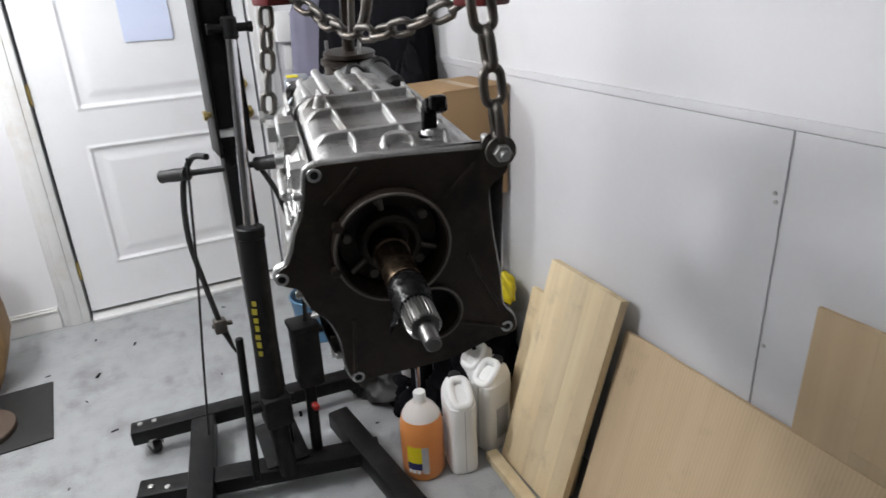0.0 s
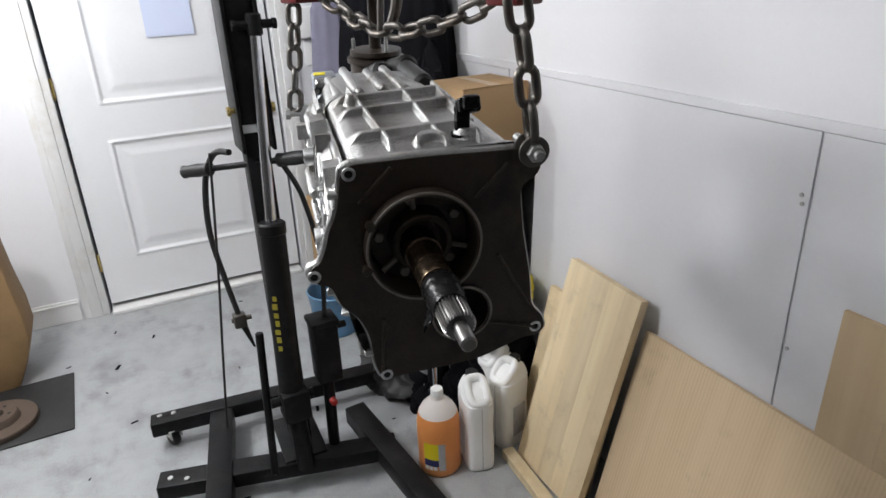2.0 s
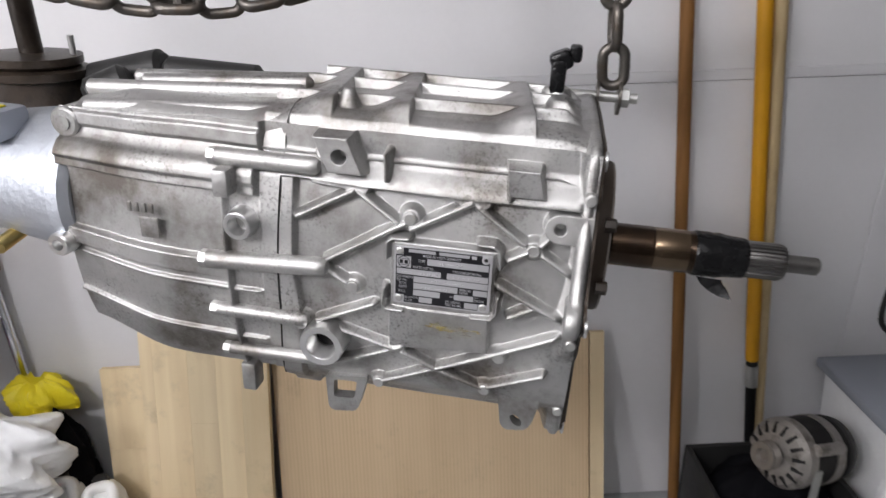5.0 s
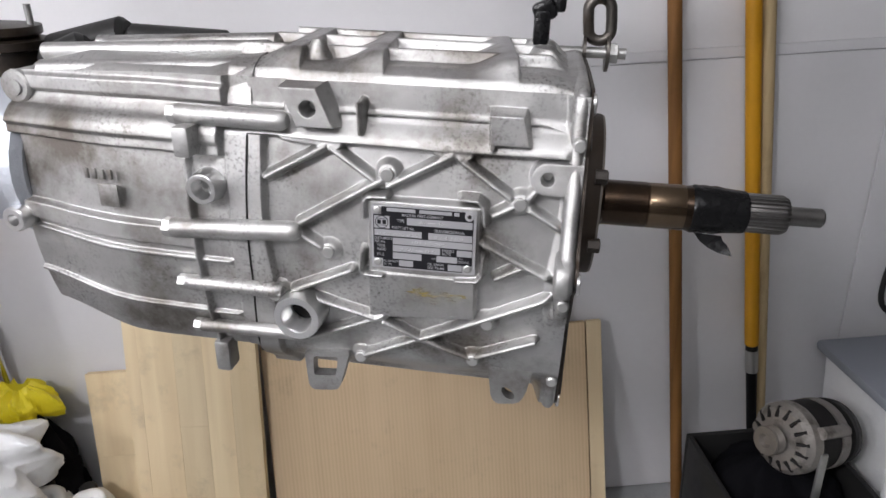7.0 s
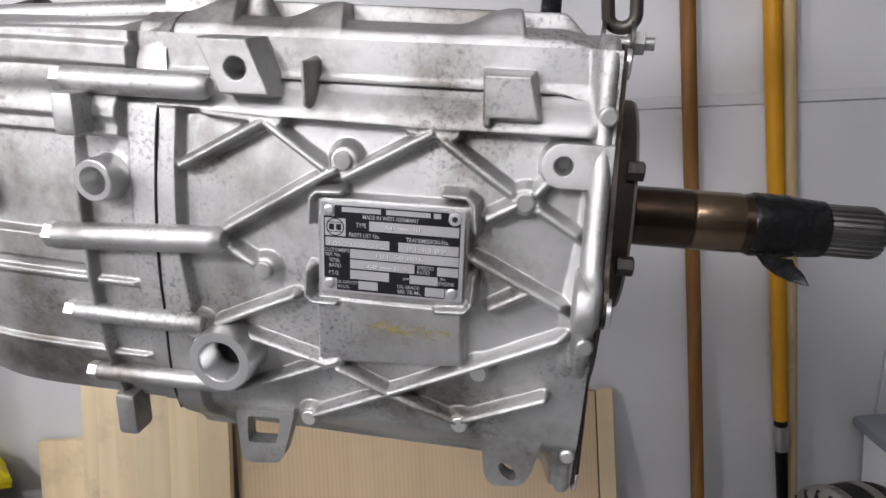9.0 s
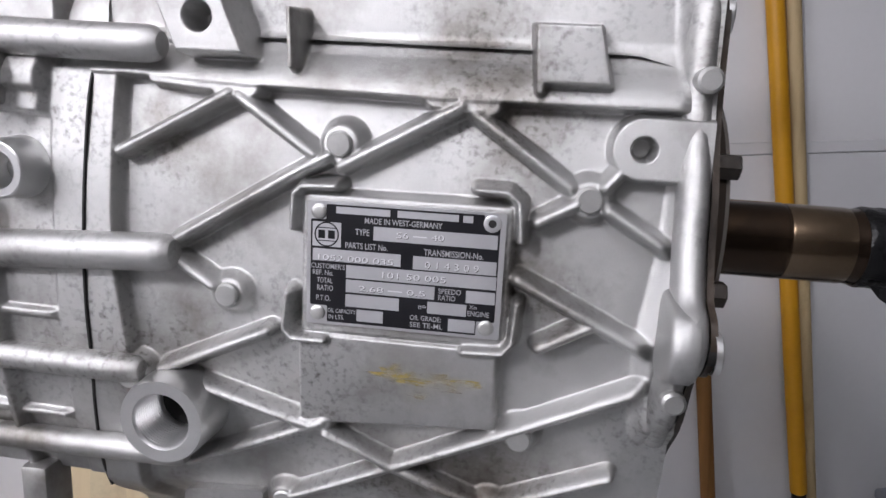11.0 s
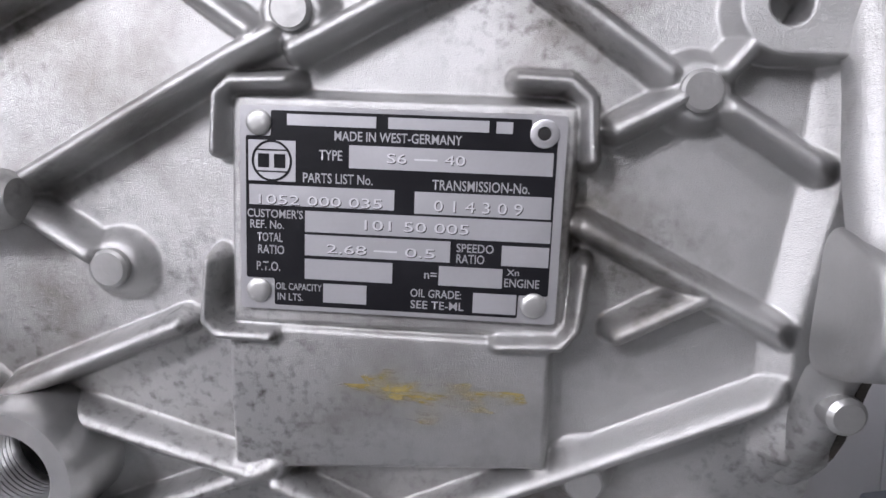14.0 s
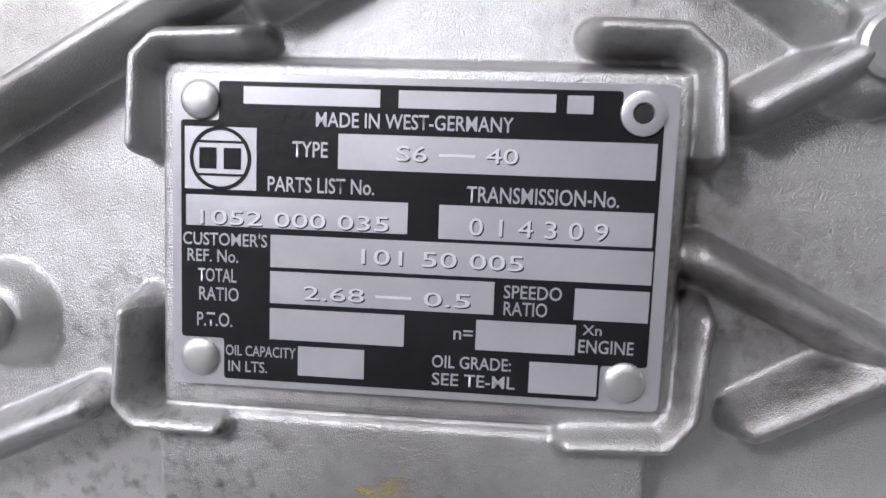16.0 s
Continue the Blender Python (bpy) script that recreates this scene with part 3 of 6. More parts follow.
def case_side(u, v):
    z = -0.188 + v * 0.292
    x = joint_x(z) + u * (0.004 - joint_x(z))
    h = np.zeros_like(x)
    for x0, z0, x1, z1 in RIBS:
        h = np.maximum(h, 0.0112 * np.sqrt(np.clip(1 - (away(x, z, x0, z0, x1, z1) / 0.0040) ** 2, 0, 1)))
    for x0, z0, x1, z1, w in WEBS:
        h = np.maximum(h, 0.0094 * (1 - step(w - 0.001, w + 0.0018, away(x, z, x0, z0, x1, z1))))
    # the plain band above the ribs, and the joint face at the rear
    bar = np.interp(x, (-0.242, -0.189, -0.106, -0.027), (0.0622, 0.0597, 0.0581, 0.0583))
    h = np.maximum(h, 0.0100 * step(-0.0014, 0.0006, z - bar))
    strip = np.interp(z, (-0.15, -0.06, -0.023, 0.0, 0.063), (-0.252, -0.2445, -0.2495, -0.2495, -0.2475))
    h = np.maximum(h, 0.0082 * step(strip + 0.0012, strip - 0.0012, x))
    # the name plate's seat and the smooth pad under it
    zt = z - 0.007 * (x + 0.118)
    h = np.maximum(h, 0.0082 * (1 - step(0.0, 0.0025, inside(x, zt, -0.1600, -0.0710, -0.0435, 0.0165))))
    pad = np.maximum(inside(x, z, -0.1615, -0.0730 - 0.03 * (z + 0.06), -0.092, -0.0455), 0.0905 * -1 - z + 0.085 * (x + 0.161))
    h = np.maximum(h, 0.0084 * (1 - step(0.0, 0.0018, pad)))
    for x0, z0, x1, z1 in CORNERS:
        h = np.maximum(h, 0.0130 * np.sqrt(np.clip(1 - (away(x, z, x0, z0, x1, z1) / 0.0029) ** 2, 0, 1)))
    for bx, bz, r, tall in BOSSES:
        h = np.maximum(h, tall * (1 - step(r - 0.0015, r + 0.0035, np.hypot(x - bx, z - bz))))
    # slanted ear with a hole, a thin fin and a cast block on the upper band
    ear = inside(x + 0.42 * (z - 0.088), z, -0.2215, -0.1920, 0.0725, 0.1025)
    h = np.maximum(h, (0.0115 + sunk(z)) * (1 - step(0.0, 0.0022, ear)))
    h = h - 0.018 * (1 - step(0.0050, 0.0058, np.hypot(x + 0.2051, z - 0.0866)))
    for x0, z0, x1, z1 in ((-0.1677, 0.0910, -0.1668, 0.0690), (-0.0660, 0.0860, -0.0640, 0.0640)):
        h = np.maximum(h, (0.0075 + sunk(z)) * (1 - step(0.0014, 0.0036, away(x, z, x0, z0, x1, z1))))
    lump = inside(x + 0.25 * (z - 0.08), z, -0.0655, -0.0400, 0.0670, 0.0895)
    h = np.maximum(h, (0.0075 + sunk(z)) * (1 - step(0.0, 0.0024, lump)))
    h = np.maximum(h, 0.0125 * (1 - step(0.005, 0.009, np.hypot(x + 0.2265, z - 0.083))))
    # rounded bead that runs into the edge of the mounting flange
    edge = np.interp(z, (-0.19, -0.093, -0.04, -0.002, 0.044, 0.073, 0.104), (-0.0126, -0.0085, -0.0117, -0.0065, -0.005, -0.005, -0.008))
    h = blurred(h, 2)
    h = h + 0.0004 * np.sin(x * 61 + 2 * z) * np.sin(z * 47)
    r = sunk(z)
    w = step(edge - 0.0060, edge + 0.0030, x)
    h = h * (1 - w) + (np.minimum(np.interp(z, EDGE_Z, EDGE_Y), 0.103) - 0.002 - SIDE + r) * w
    # tab with a drilled hole beside the flange
    tab = np.minimum(inside(x, z, -0.0218, 0.010, 0.0310, 0.0562), np.hypot(x + 0.0218, z - 0.0436) - 0.0127)
    h = np.maximum(h, 0.0108 * (1 - step(-0.0006, 0.0012, tab)))
    h = h - 0.012 * (1 - step(0.0040, 0.0049, np.hypot(x + 0.0218, z - 0.0436)))
    h = blurred(h, 1)
    return x, -(SIDE + h - r), z


grid_part("front_case_side", case_side, 560, 600, ALU, gearbox, "ribbed sand-cast aluminium side of the case")


def case_top(u, v):
    x, y = -0.282 + u * 0.280, -0.086 + v * 0.216
    h = np.zeros_like(x)
    for yy, bend in ((-0.030, 0.06), (0.037, 0.0), (0.086, -0.02)):
        h = np.maximum(h, 0.0100 * (1 - step(0.0018, 0.0046, np.abs(y - yy - bend * (x + 0.12)))))
    for xx in (-0.062, -0.168, -0.236):
        s = x - xx + 0.12 * (y - 0.03)
        h = np.maximum(h, 0.0105 * np.where(s < 0, 1 - step(0.006, 0.040, -s), 1 - step(0.0004, 0.0018, s)) * (y < 0.092))
    h = np.maximum(h, 0.010 * (1 - step(0.018, 0.024, np.hypot((x + 0.02) * 0.8, y - 0.026))))
    h = h - 0.013 * (1 - step(0.009, 0.011, np.hypot((x + 0.018) * 1.0, (y - 0.026) * 0.7)))
    h = np.maximum(h, 0.0115 * (1 - step(0.012, 0.018, np.hypot(x + 0.038, y - 0.072))))
    h = h * (1 - step(-0.030, -0.010, x)) * step(-0.074, -0.05, y)
    h = np.maximum(h, 0.016 * (1 - step(0.004, 0.012, np.hypot(x + 0.215, y + 0.045))))
    h = blurred(h, 2)
    fall = 0.010 * step(-0.055, -0.082, y) + 0.024 * step(-0.069, -0.085, y) + 0.03 * step(0.095, 0.14, y)
    return x, y, 0.1135 + h - fall + 0.02 * (0.05 - x) * 0.3 - 0.004 * step(-0.03, -0.006, x)


grid_part("front_case_top", case_top, 420, 320, ALU, gearbox, "ribbed aluminium top of the case")


def ring_loop(x, y0, y1, z0, z1, r, n=6):
    pts = rounded([(y0, z0), (y1, z0), (y1, z1), (y0, z1)], r, n)
    return [(x, y, z) for y, z in pts]


bm = loft(bmesh.new(), [ring_loop(-0.004, -0.062, 0.150, -0.178, 0.112, 0.03), ring_loop(-0.03, -0.060, 0.135, -0.172, 0.108, 0.035),
                        ring_loop(-0.15, -0.060, 0.130, -0.168, 0.108, 0.035), ring_loop(-0.262, -0.060, 0.125, -0.172, 0.106, 0.035)], False)
part("front_case_body", bm, ALU, gearbox, "cast aluminium front case")

# mounting flange: bright at its edge, oily black on its face
FLANGE = rounded([(-0.091, 0.104), (-0.078, 0.112), (0.017, 0.113), (0.124, 0.110), (0.152, 0.112), (0.158, 0.079), (0.130, 0.061), (0.136, 0.0),
                  (0.148, -0.066), (0.153, -0.118), (0.171, -0.138), (0.175, -0.158), (0.164, -0.169), (0.143, -0.169), (0.079, -0.192), (0.031, -0.196),
                  (-0.046, -0.199), (-0.061, -0.196), (-0.068, -0.171), (-0.072, -0.126), (-0.082, -0.098), (-0.105, -0.073), (-0.115, -0.043),
                  (-0.132, -0.038), (-0.140, -0.025), (-0.135, -0.014), (-0.125, -0.010), (-0.116, 0.009), (-0.111, 0.030), (-0.100, 0.052), (-0.094, 0.078)], 0.012, 4)
YZ = Matrix(((0, 0, 1, 0), (1, 0, 0, 0), (0, 1, 0, 0), (0, 0, 0, 1)))
BORE, LOWER = (0.004, 0.000, 0.068), (0.052, -0.108, 0.038)
FLANGE_HOLES = [circle(*BORE, 40), circle(*LOWER, 32)]
bm = loft(bmesh.new(), [[(x, 0.02 + (y - 0.02) * s, -0.04 + (z + 0.04) * s) for y, z in FLANGE]
                        for x, s in ((-0.0125, 0.94), (-0.0115, 0.975), (-0.009, 0.994), (-0.006, 1.0), (-0.003, 0.996), (-0.001, 0.98), (0.0002, 0.955))], False)
EAR = rounded([(-0.108, -0.047), (-0.134, -0.040), (-0.1405, -0.026), (-0.136, -0.014), (-0.108, -0.006)], 0.009, 5)
ear_bm = loft(bmesh.new(), [[(x, -0.122 + (y + 0.122) * s, -0.024 + (z + 0.024) * s) for y, z in EAR] for x, s in ((-0.0145, 0.80), (-0.0138, 0.92), (-0.0125, 0.98), (-0.0045, 0.98), (-0.0030, 0.92))])
part("flange_ear", ear_bm, ALU, gearbox, "", True, 60)
part("mounting_flange", bm, ALU, gearbox, "bright aluminium edge of the mounting flange", True, 60)
inner = [(0.02 + (y - 0.02) * 0.968, -0.04 + (z + 0.04) * 0.968) for y, z in FLANGE]
part("flange_face", sheet(inner, FLANGE_HOLES, 0.0025, Matrix.Translation((0.0004, 0, 0)) @ YZ), OILY, gearbox, "oil-blackened flange face")
ALONG = Matrix.Rotation(math.pi / 2, 4, "Y")
at = lambda x, y, z: Matrix.Translation((x, y, z)) @ ALONG
bm = spin(bmesh.new(), [(0.0, 0.0725), (0.0165, 0.0718), (0.0185, 0.0705), (0.0175, 0.066), (-0.05, 0.064)], at(0, BORE[0], BORE[1]), 64, False)
part("bearing_bore", bm, RUSTY, gearbox, "raised oily bore ring")
part("bore_rim", spin(bmesh.new(), [(0.0172, 0.0714), (0.0190, 0.0708), (0.0190, 0.0685), (0.0172, 0.0678)], at(0, BORE[0], BORE[1]), 64, False), OILY_LIGHT, gearbox, "thin worn rim of the bore")
bm = spin(bmesh.new(), [(-0.045, 0.0405), (0.007, 0.041), (0.008, 0.040), (0.006, 0.0355), (-0.045, 0.034)], at(0, LOWER[0], LOWER[1]), 48, False)
part("lower_bore", bm, OILY, gearbox, "oily ring of the lower bore")
part("lower_rim", spin(bmesh.new(), [(0.0072, 0.0408), (0.0086, 0.0403), (0.0086, 0.0382), (0.0072, 0.0378)], at(0, LOWER[0], LOWER[1]), 48, False), OILY_LIGHT, gearbox, "worn bright rim of the lower bore")
# black plug paints the shade inside the lower bore
part("lower_bore_shade", spin(bmesh.new(), [(-0.05, 0.0342), (-0.03, 0.0342), (-0.028, 0.02), (-0.028, 0.001)], at(0, LOWER[0], LOWER[1]), 32), SHADE_AND_BLACK, gearbox)
bm = spin(bmesh.new(), [(-0.05, 0.0635), (-0.022, 0.0635), (-0.02, 0.061), (-0.02, 0.040), (0.004, 0.037), (0.006, 0.035), (0.006, 0.030), (-0.01, 0.024), (-0.012, 0.012)],
          at(0, BORE[0], BORE[1]), 48)
cover = part("bearing_retainer", bm, OILY, gearbox, "black oily bearing retainer")
for k in range(5):
    a = math.radians(72 * k + 30)
    part("retainer_bolt", hexagon(bmesh.new(), (-0.02, BORE[0] + 0.051 * math.cos(a), BORE[1] + 0.051 * math.sin(a)), (1, 0, 0), 0.0065, 0.008), OILY_LIGHT, cover)
for k in range(3):
    a = math.radians(120 * k + 100)
    c, s = math.cos(a), math.sin(a)
    bm = rod(bmesh.new(), (-0.014, BORE[0] + 0.036 * c, BORE[1] + 0.036 * s), (-0.014, BORE[0] + 0.063 * c, BORE[1] + 0.063 * s), 0.004, 8)
    part("retainer_web", bm, OILY_LIGHT, cover)
for a, b in (((0.10, -0.03), (0.145, -0.115)), ((-0.05, -0.1), (-0.055, -0.18)), ((0.09, -0.13), (0.155, -0.15)), ((-0.07, 0.06), (-0.03, 0.1)), ((0.07, 0.05), (0.11, 0.09))):
    part("face_rib", rod(bmesh.new(), (0.003, *a), (0.003, *b), 0.0028, 8), OILY, gearbox)
for y, z in ((-0.078, 0.097), (-0.129, -0.027), (-0.051, -0.188), (0.156, -0.150)):
    part("bolt_hole_rim", spin(bmesh.new(), [(0.002, 0.0082), (0.0042, 0.0082), (0.0048, 0.0076), (0.0048, 0.0050), (0.003, 0.0046)], at(0, y, z), 24, False), ALU_BARE, gearbox, "bright bare ring of a bolt hole")
    # black disc in place of the shaded depth of the hole
    part("bolt_hole", spin(bmesh.new(), [(0.0, 0.0050), (0.0032, 0.0050), (0.0034, 0.002)], at(0, y, z), 16), SHADE_AND_BLACK, gearbox)
for x, z in ((0.001, 0.071), (0.003, -0.055), (0.002, -0.131)):
    y = -0.100 if z > 0 else (-0.112 if z > -0.1 else -0.073)
    zz = z if z > -0.1 else -0.154
    part("flange_bolt", rod(bmesh.new(), (-0.005, y + 0.01, zz), (-0.005, y - 0.004, zz), 0.0050, 20, soft=0.0012), BOLT, gearbox, "round bolt head in the flange edge")
for y, z in ((-0.060, 0.0364), (-0.067, -0.0205)):
    part("cover_bolt", hexagon(bmesh.new(), (0.012, y, z), (1, 0, 0), 0.0062, 0.0100), OILY, gearbox, "black bolt head on the cover")

# the flange and all that is fixed to its face stand forward of the case
for child in gearbox.children:
    if child.name.split(".")[0] in ("flange_ear", "mounting_flange", "flange_face", "bearing_bore", "bore_rim", "lower_bore", "lower_rim", "lower_bore_shade", "bearing_retainer",
                                    "face_rib", "bolt_hole_rim", "bolt_hole", "flange_bolt", "cover_bolt"):
        child.matrix_basis = Matrix.Translation((0.004, 0, 0))

# input shaft
SZ = -0.005
shaft = part("input_shaft", spin(bmesh.new(), [(-0.02, 0.0225), (0.028, 0.0225), (0.030, 0.0205), (0.067, 0.0205), (0.0675, 0.0198), (0.102, 0.0198), (0.104, 0.0203), (0.112, 0.0203)], at(0, 0, SZ), 48),
             SHAFT, gearbox, "brown oil-stained steel input shaft")
part("worn_band", spin(bmesh.new(), [(0.0690, 0.0200), (0.0700, 0.0203), (0.0990, 0.0203), (0.1000, 0.0200)], at(0, 0, SZ), 48, False), WORN, shaft, "polished band worn into the shaft")
bm = bmesh.new()
rings = [(0.1055, 0.0206), (0.108, 0.0216), (0.113, 0.0212), (0.117, 0.0216), (0.122, 0.0209), (0.127, 0.0215), (0.134, 0.0200), (0.142, 0.0194), (0.1515, 0.0186), (0.153, 0.0170)]
spin(bm, rings, at(0, 0, SZ), 40)
tape = part("tape_wrap", bm, TAPE, shaft, "wrinkled black tape wrap")
bm = bmesh.new()
flap = [((0.114, -0.016, -0.026), (0.137, -0.016, -0.027)), ((0.119, -0.018, -0.032), (0.139, -0.017, -0.031)), ((0.126, -0.021, -0.0365), (0.142, -0.020, -0.033)),
        ((0.134, -0.025, -0.039), (0.143, -0.023, -0.0345)), ((0.146, -0.028, -0.0405), (0.142, -0.025, -0.034))]
rows = []
for side in (0.0, 0.0012):
    rows.append([[bm.verts.new((p[0] - 0.004, p[1] + side, p[2] + 0.004)) for p in pair] for pair in flap])
for r in rows:
    for a, b in zip(r, r[1:]):
        bm.faces.new((a[0], a[1], b[1], b[0]))
for k in (0, 1):
    for i in range(len(flap) - 1):
        bm.faces.new((rows[0][i][k], rows[0][i + 1][k], rows[1][i + 1][k], rows[1][i][k]))
part("torn_flap", bm, TAPE, tape, "torn hanging end of black tape")
bm = bmesh.new()
N, teeth = 26 * 4, []
for xx, cut in ((0.1505, 0.0006), (0.152, 0.0), (0.1825, 0.0), (0.1865, 0.002)):
    loop = []
    for k in range(N):
        a = 2 * math.pi * k / N
        r = (0.0174 if k % 4 in (0, 1) else 0.0155) - cut
        loop.append((xx, r * math.cos(a), SZ + r * math.sin(a)))
    teeth.append(loop)
loft(bm, teeth)
part("spline", bm, SPLINE, shaft, "grey steel splines on the shaft end", True, 25)
part("pilot_tip", spin(bmesh.new(), [(0.178, 0.0095), (0.189, 0.0084), (0.2155, 0.0084), (0.2175, 0.0066)], at(0, 0, SZ), 32), SPLINE, shaft, "smooth pilot tip of the shaft")

# bolts, plugs and lugs of the near side
for bx, bz, r, tall in BOSSES:
    d = float(sunk(np.array([bz]))[0])
    x, y, z = bx, -(SIDE + tall - d), bz
    part("case_bolt", rod(bmesh.new(), (x, y + 0.004, z), (x, y - 0.0026, z), 0.0054, 20, soft=0.0008), BOLT, gearbox, "flat end of a case bolt")
FACING = Matrix.Rotation(math.pi / 2, 4, "X")
m = Matrix.Translation((-0.2225, -0.1, -0.0915)) @ FACING
bm = spin(bmesh.new(), [(-0.03, 0.0222), (0.012, 0.0208), (0.0155, 0.0198), (0.0155, 0.0140), (0.0145, 0.0132)] + [(0.0138 - 0.0008 * k, 0.0129 + 0.0004 * (k % 2)) for k in range(25)] + [(-0.008, 0.0125)], m, 48, False)
drain = part("filler_boss", bm, ALU_BARE, gearbox, "open threaded filler boss")
# black floor holds the shade of the open boss
part("filler_shade", spin(bmesh.new(), [(-0.012, 0.0128), (-0.0075, 0.0128), (-0.0070, 0.004)], m, 32), SHADE_AND_BLACK, drain)
# long bolt tubes across the joint, with their hex heads at the rear
for x0, x1, z0, z1, y, r in ((-0.3147, -0.2310, 0.0757, 0.0752, -0.1000, 0.0080), (-0.3283, -0.2240, -0.0193, -0.0135, -0.1080, 0.0086),
                             (-0.3245, -0.2440, -0.0714, -0.0715, -0.1055, 0.0068), (-0.3191, -0.2260, -0.1180, -0.1160, -0.0995, 0.0064)):
    a, b = Vector((x0, y, z0)), Vector((x1, y, z1))
    m = Matrix.Translation(b) @ (b - a).to_track_quat("Z", "Y").to_matrix().to_4x4()
    bm = rod(bmesh.new(), a, b, r, 24)
    spin(bm, [(0, r), (0.004, r * 0.93), (0.007, r * 0.65), (0.008, r * 0.1)], m, 24)
    tube = part("bolt_tube", bm, ALU, gearbox, "cast bolt tube across the case joint")
    part("hex_bolt", hexagon(bmesh.new(), a, (-1, 0, 0), r * 0.98, 0.0075), BOLT, tube, "bright hex bolt head")
bm = hose(bmesh.new(), [(float(joint_x(z)), -(SIDE + 0.0084 - float(sunk(np.array([z]))[0])), z) for z in (0.098, 0.084, 0.059, 0.02, -0.01, -0.03, -0.05, -0.07, -0.10, -0.13, -0.15)], 0.0009, 6)
part("joint_line", bm, SHADE_AND_BLACK, gearbox, "dark sealed joint between the two cases")
# slotted lug and window bracket at the lower edge
lug = rounded([(-0.060, -0.135), (-0.0545, -0.175), (-0.049, -0.1815), (-0.029, -0.1785), (-0.0235, -0.168), (-0.0175, -0.135)], 0.006, 4)
bm = sheet(lug, [[(-0.0394 + 0.0052 * math.cos(a) - 0.003 * math.sin(a), -0.1685 + 0.0065 * math.sin(a)) for a in [2 * math.pi * i / 20 for i in range(20)]]], 0.012,
           Matrix.Translation((0, -0.068, 0)) @ FACING)
part("slotted_lug", bm, ALU, gearbox, "cast lug with a slotted hole")
bm = sheet(rounded([(-0.230, -0.145), (-0.2275, -0.182), (-0.223, -0.187), (-0.200, -0.184), (-0.196, -0.178), (-0.186, -0.140)], 0.004, 4),
           [rounded([(-0.2214, -0.149), (-0.2220, -0.170), (-0.2005, -0.168), (-0.1975, -0.147)], 0.003, 4)], 0.012, Matrix.Translation((0, -0.073, 0)) @ FACING)
part("window_bracket", bm, ALU, gearbox, "cast bracket with a square window")
part("rear_foot", box((-0.312, -0.100, -0.167), (-0.297, -0.080, -0.135), 0.003), ALU, gearbox)

# black sensor on top
bm = box((-0.046, 0.058, 0.112), (-0.031, 0.076, 0.152), 0.004)
block(bm, (-0.047, 0.060, 0.142), (-0.026, 0.088, 0.160), 0.004, Matrix.Translation((-0.036, 0.07, 0.15)) @ Matrix.Rotation(radians(-24), 4, "Y") @ Matrix.Translation((0.036, -0.07, -0.15)))
block(bm, (-0.030, 0.064, 0.150), (-0.018, 0.084, 0.166), 0.003)
rod(bm, (-0.038, 0.067, 0.108), (-0.038, 0.067, 0.118), 0.014, 20)
part("sensor", bm, TAPE, gearbox, "black plastic sensor plug")


# rear case
def rear_side(u, v):
    z = -0.140 + v * 0.244
    x = -0.487 + u * (joint_x(z) + 0.487)
    ledge = z - 0.0435 + 0.025 * (x + 0.3)
    h = 0.007 * step(-0.0015, 0.0015, ledge) - 0.0030 * step(-0.0015, -0.006, z)
    for zz, w, tall in ((-0.0290, 0.008, 0.010), (-0.0490, 0.0012, 0.0065), (-0.1030, 0.0014, 0.007), (0.0900, 0.005, 0.004), (0.0620, 0.006, 0.003)):
        h = np.maximum(h, h + tall * (1 - step(w, w + 0.004, np.abs(z - zz + 0.025 * (x + 0.3)))))
    h = h - 0.0035 * (1 - step(0.0006, 0.0022, np.abs(ledge + 0.001))) - 0.0040 * (1 - step(0.0012, 0.0035, np.abs(z + 0.0035 + 0.02 * (x + 0.3))))
    # deep pockets between the joint face and a thin upright rib
    for z0, z1, x1 in ((-0.0100, 0.0405, -0.2790), (-0.0465, -0.0280, -0.2785), (-0.0640, -0.0520, -0.2780), (-0.1010, -0.0780, -0.2800), (-0.1120, -0.1060, -0.2820)):
        h = h - 0.017 * (1 - step(-0.002, 0.001, inside(x, z, -0.3090, x1, z0, z1)))
    w = step(-0.2830, -0.2790, x)
    h = h * (1 - w) + 0.0012 * w
    h = np.maximum(h, 0.0075 * (1 - step(0.0012, 0.0035, np.abs(x + 0.3115 + 0.03 * np.minimum(z, 0)))) * (z < 0.042))
    h = blurred(h, 2)
    shrink = 1 - 0.13 * step(-0.39, -0.50, x) * (z < 0) - 0.08 * step(-0.33, -0.52, x) * (z >= 0)
    r = sunk(z) + 0.022 * step(-0.36, -0.52, x)
    return x, -(SIDE + 0.007 + h - r), z * shrink


grid_part("rear_case_side", rear_side, 380, 400, ALU, gearbox, "long cast aluminium rear case side")
bm = loft(bmesh.new(), [ring_loop(-0.26, -0.084, 0.118, -0.166, 0.118, 0.04), ring_loop(-0.305, -0.084, 0.112, -0.158, 0.112, 0.05), ring_loop(-0.312, -0.084, 0.112, -0.140, 0.112, 0.05),
                        ring_loop(-0.40, -0.078, 0.10, -0.126, 0.112, 0.05), ring_loop(-0.43, -0.072, 0.10, -0.096, 0.112, 0.05), ring_loop(-0.486, -0.066, 0.085, -0.086, 0.100, 0.05)])
part("rear_case_body", bm, ALU, gearbox, "cast aluminium rear case")
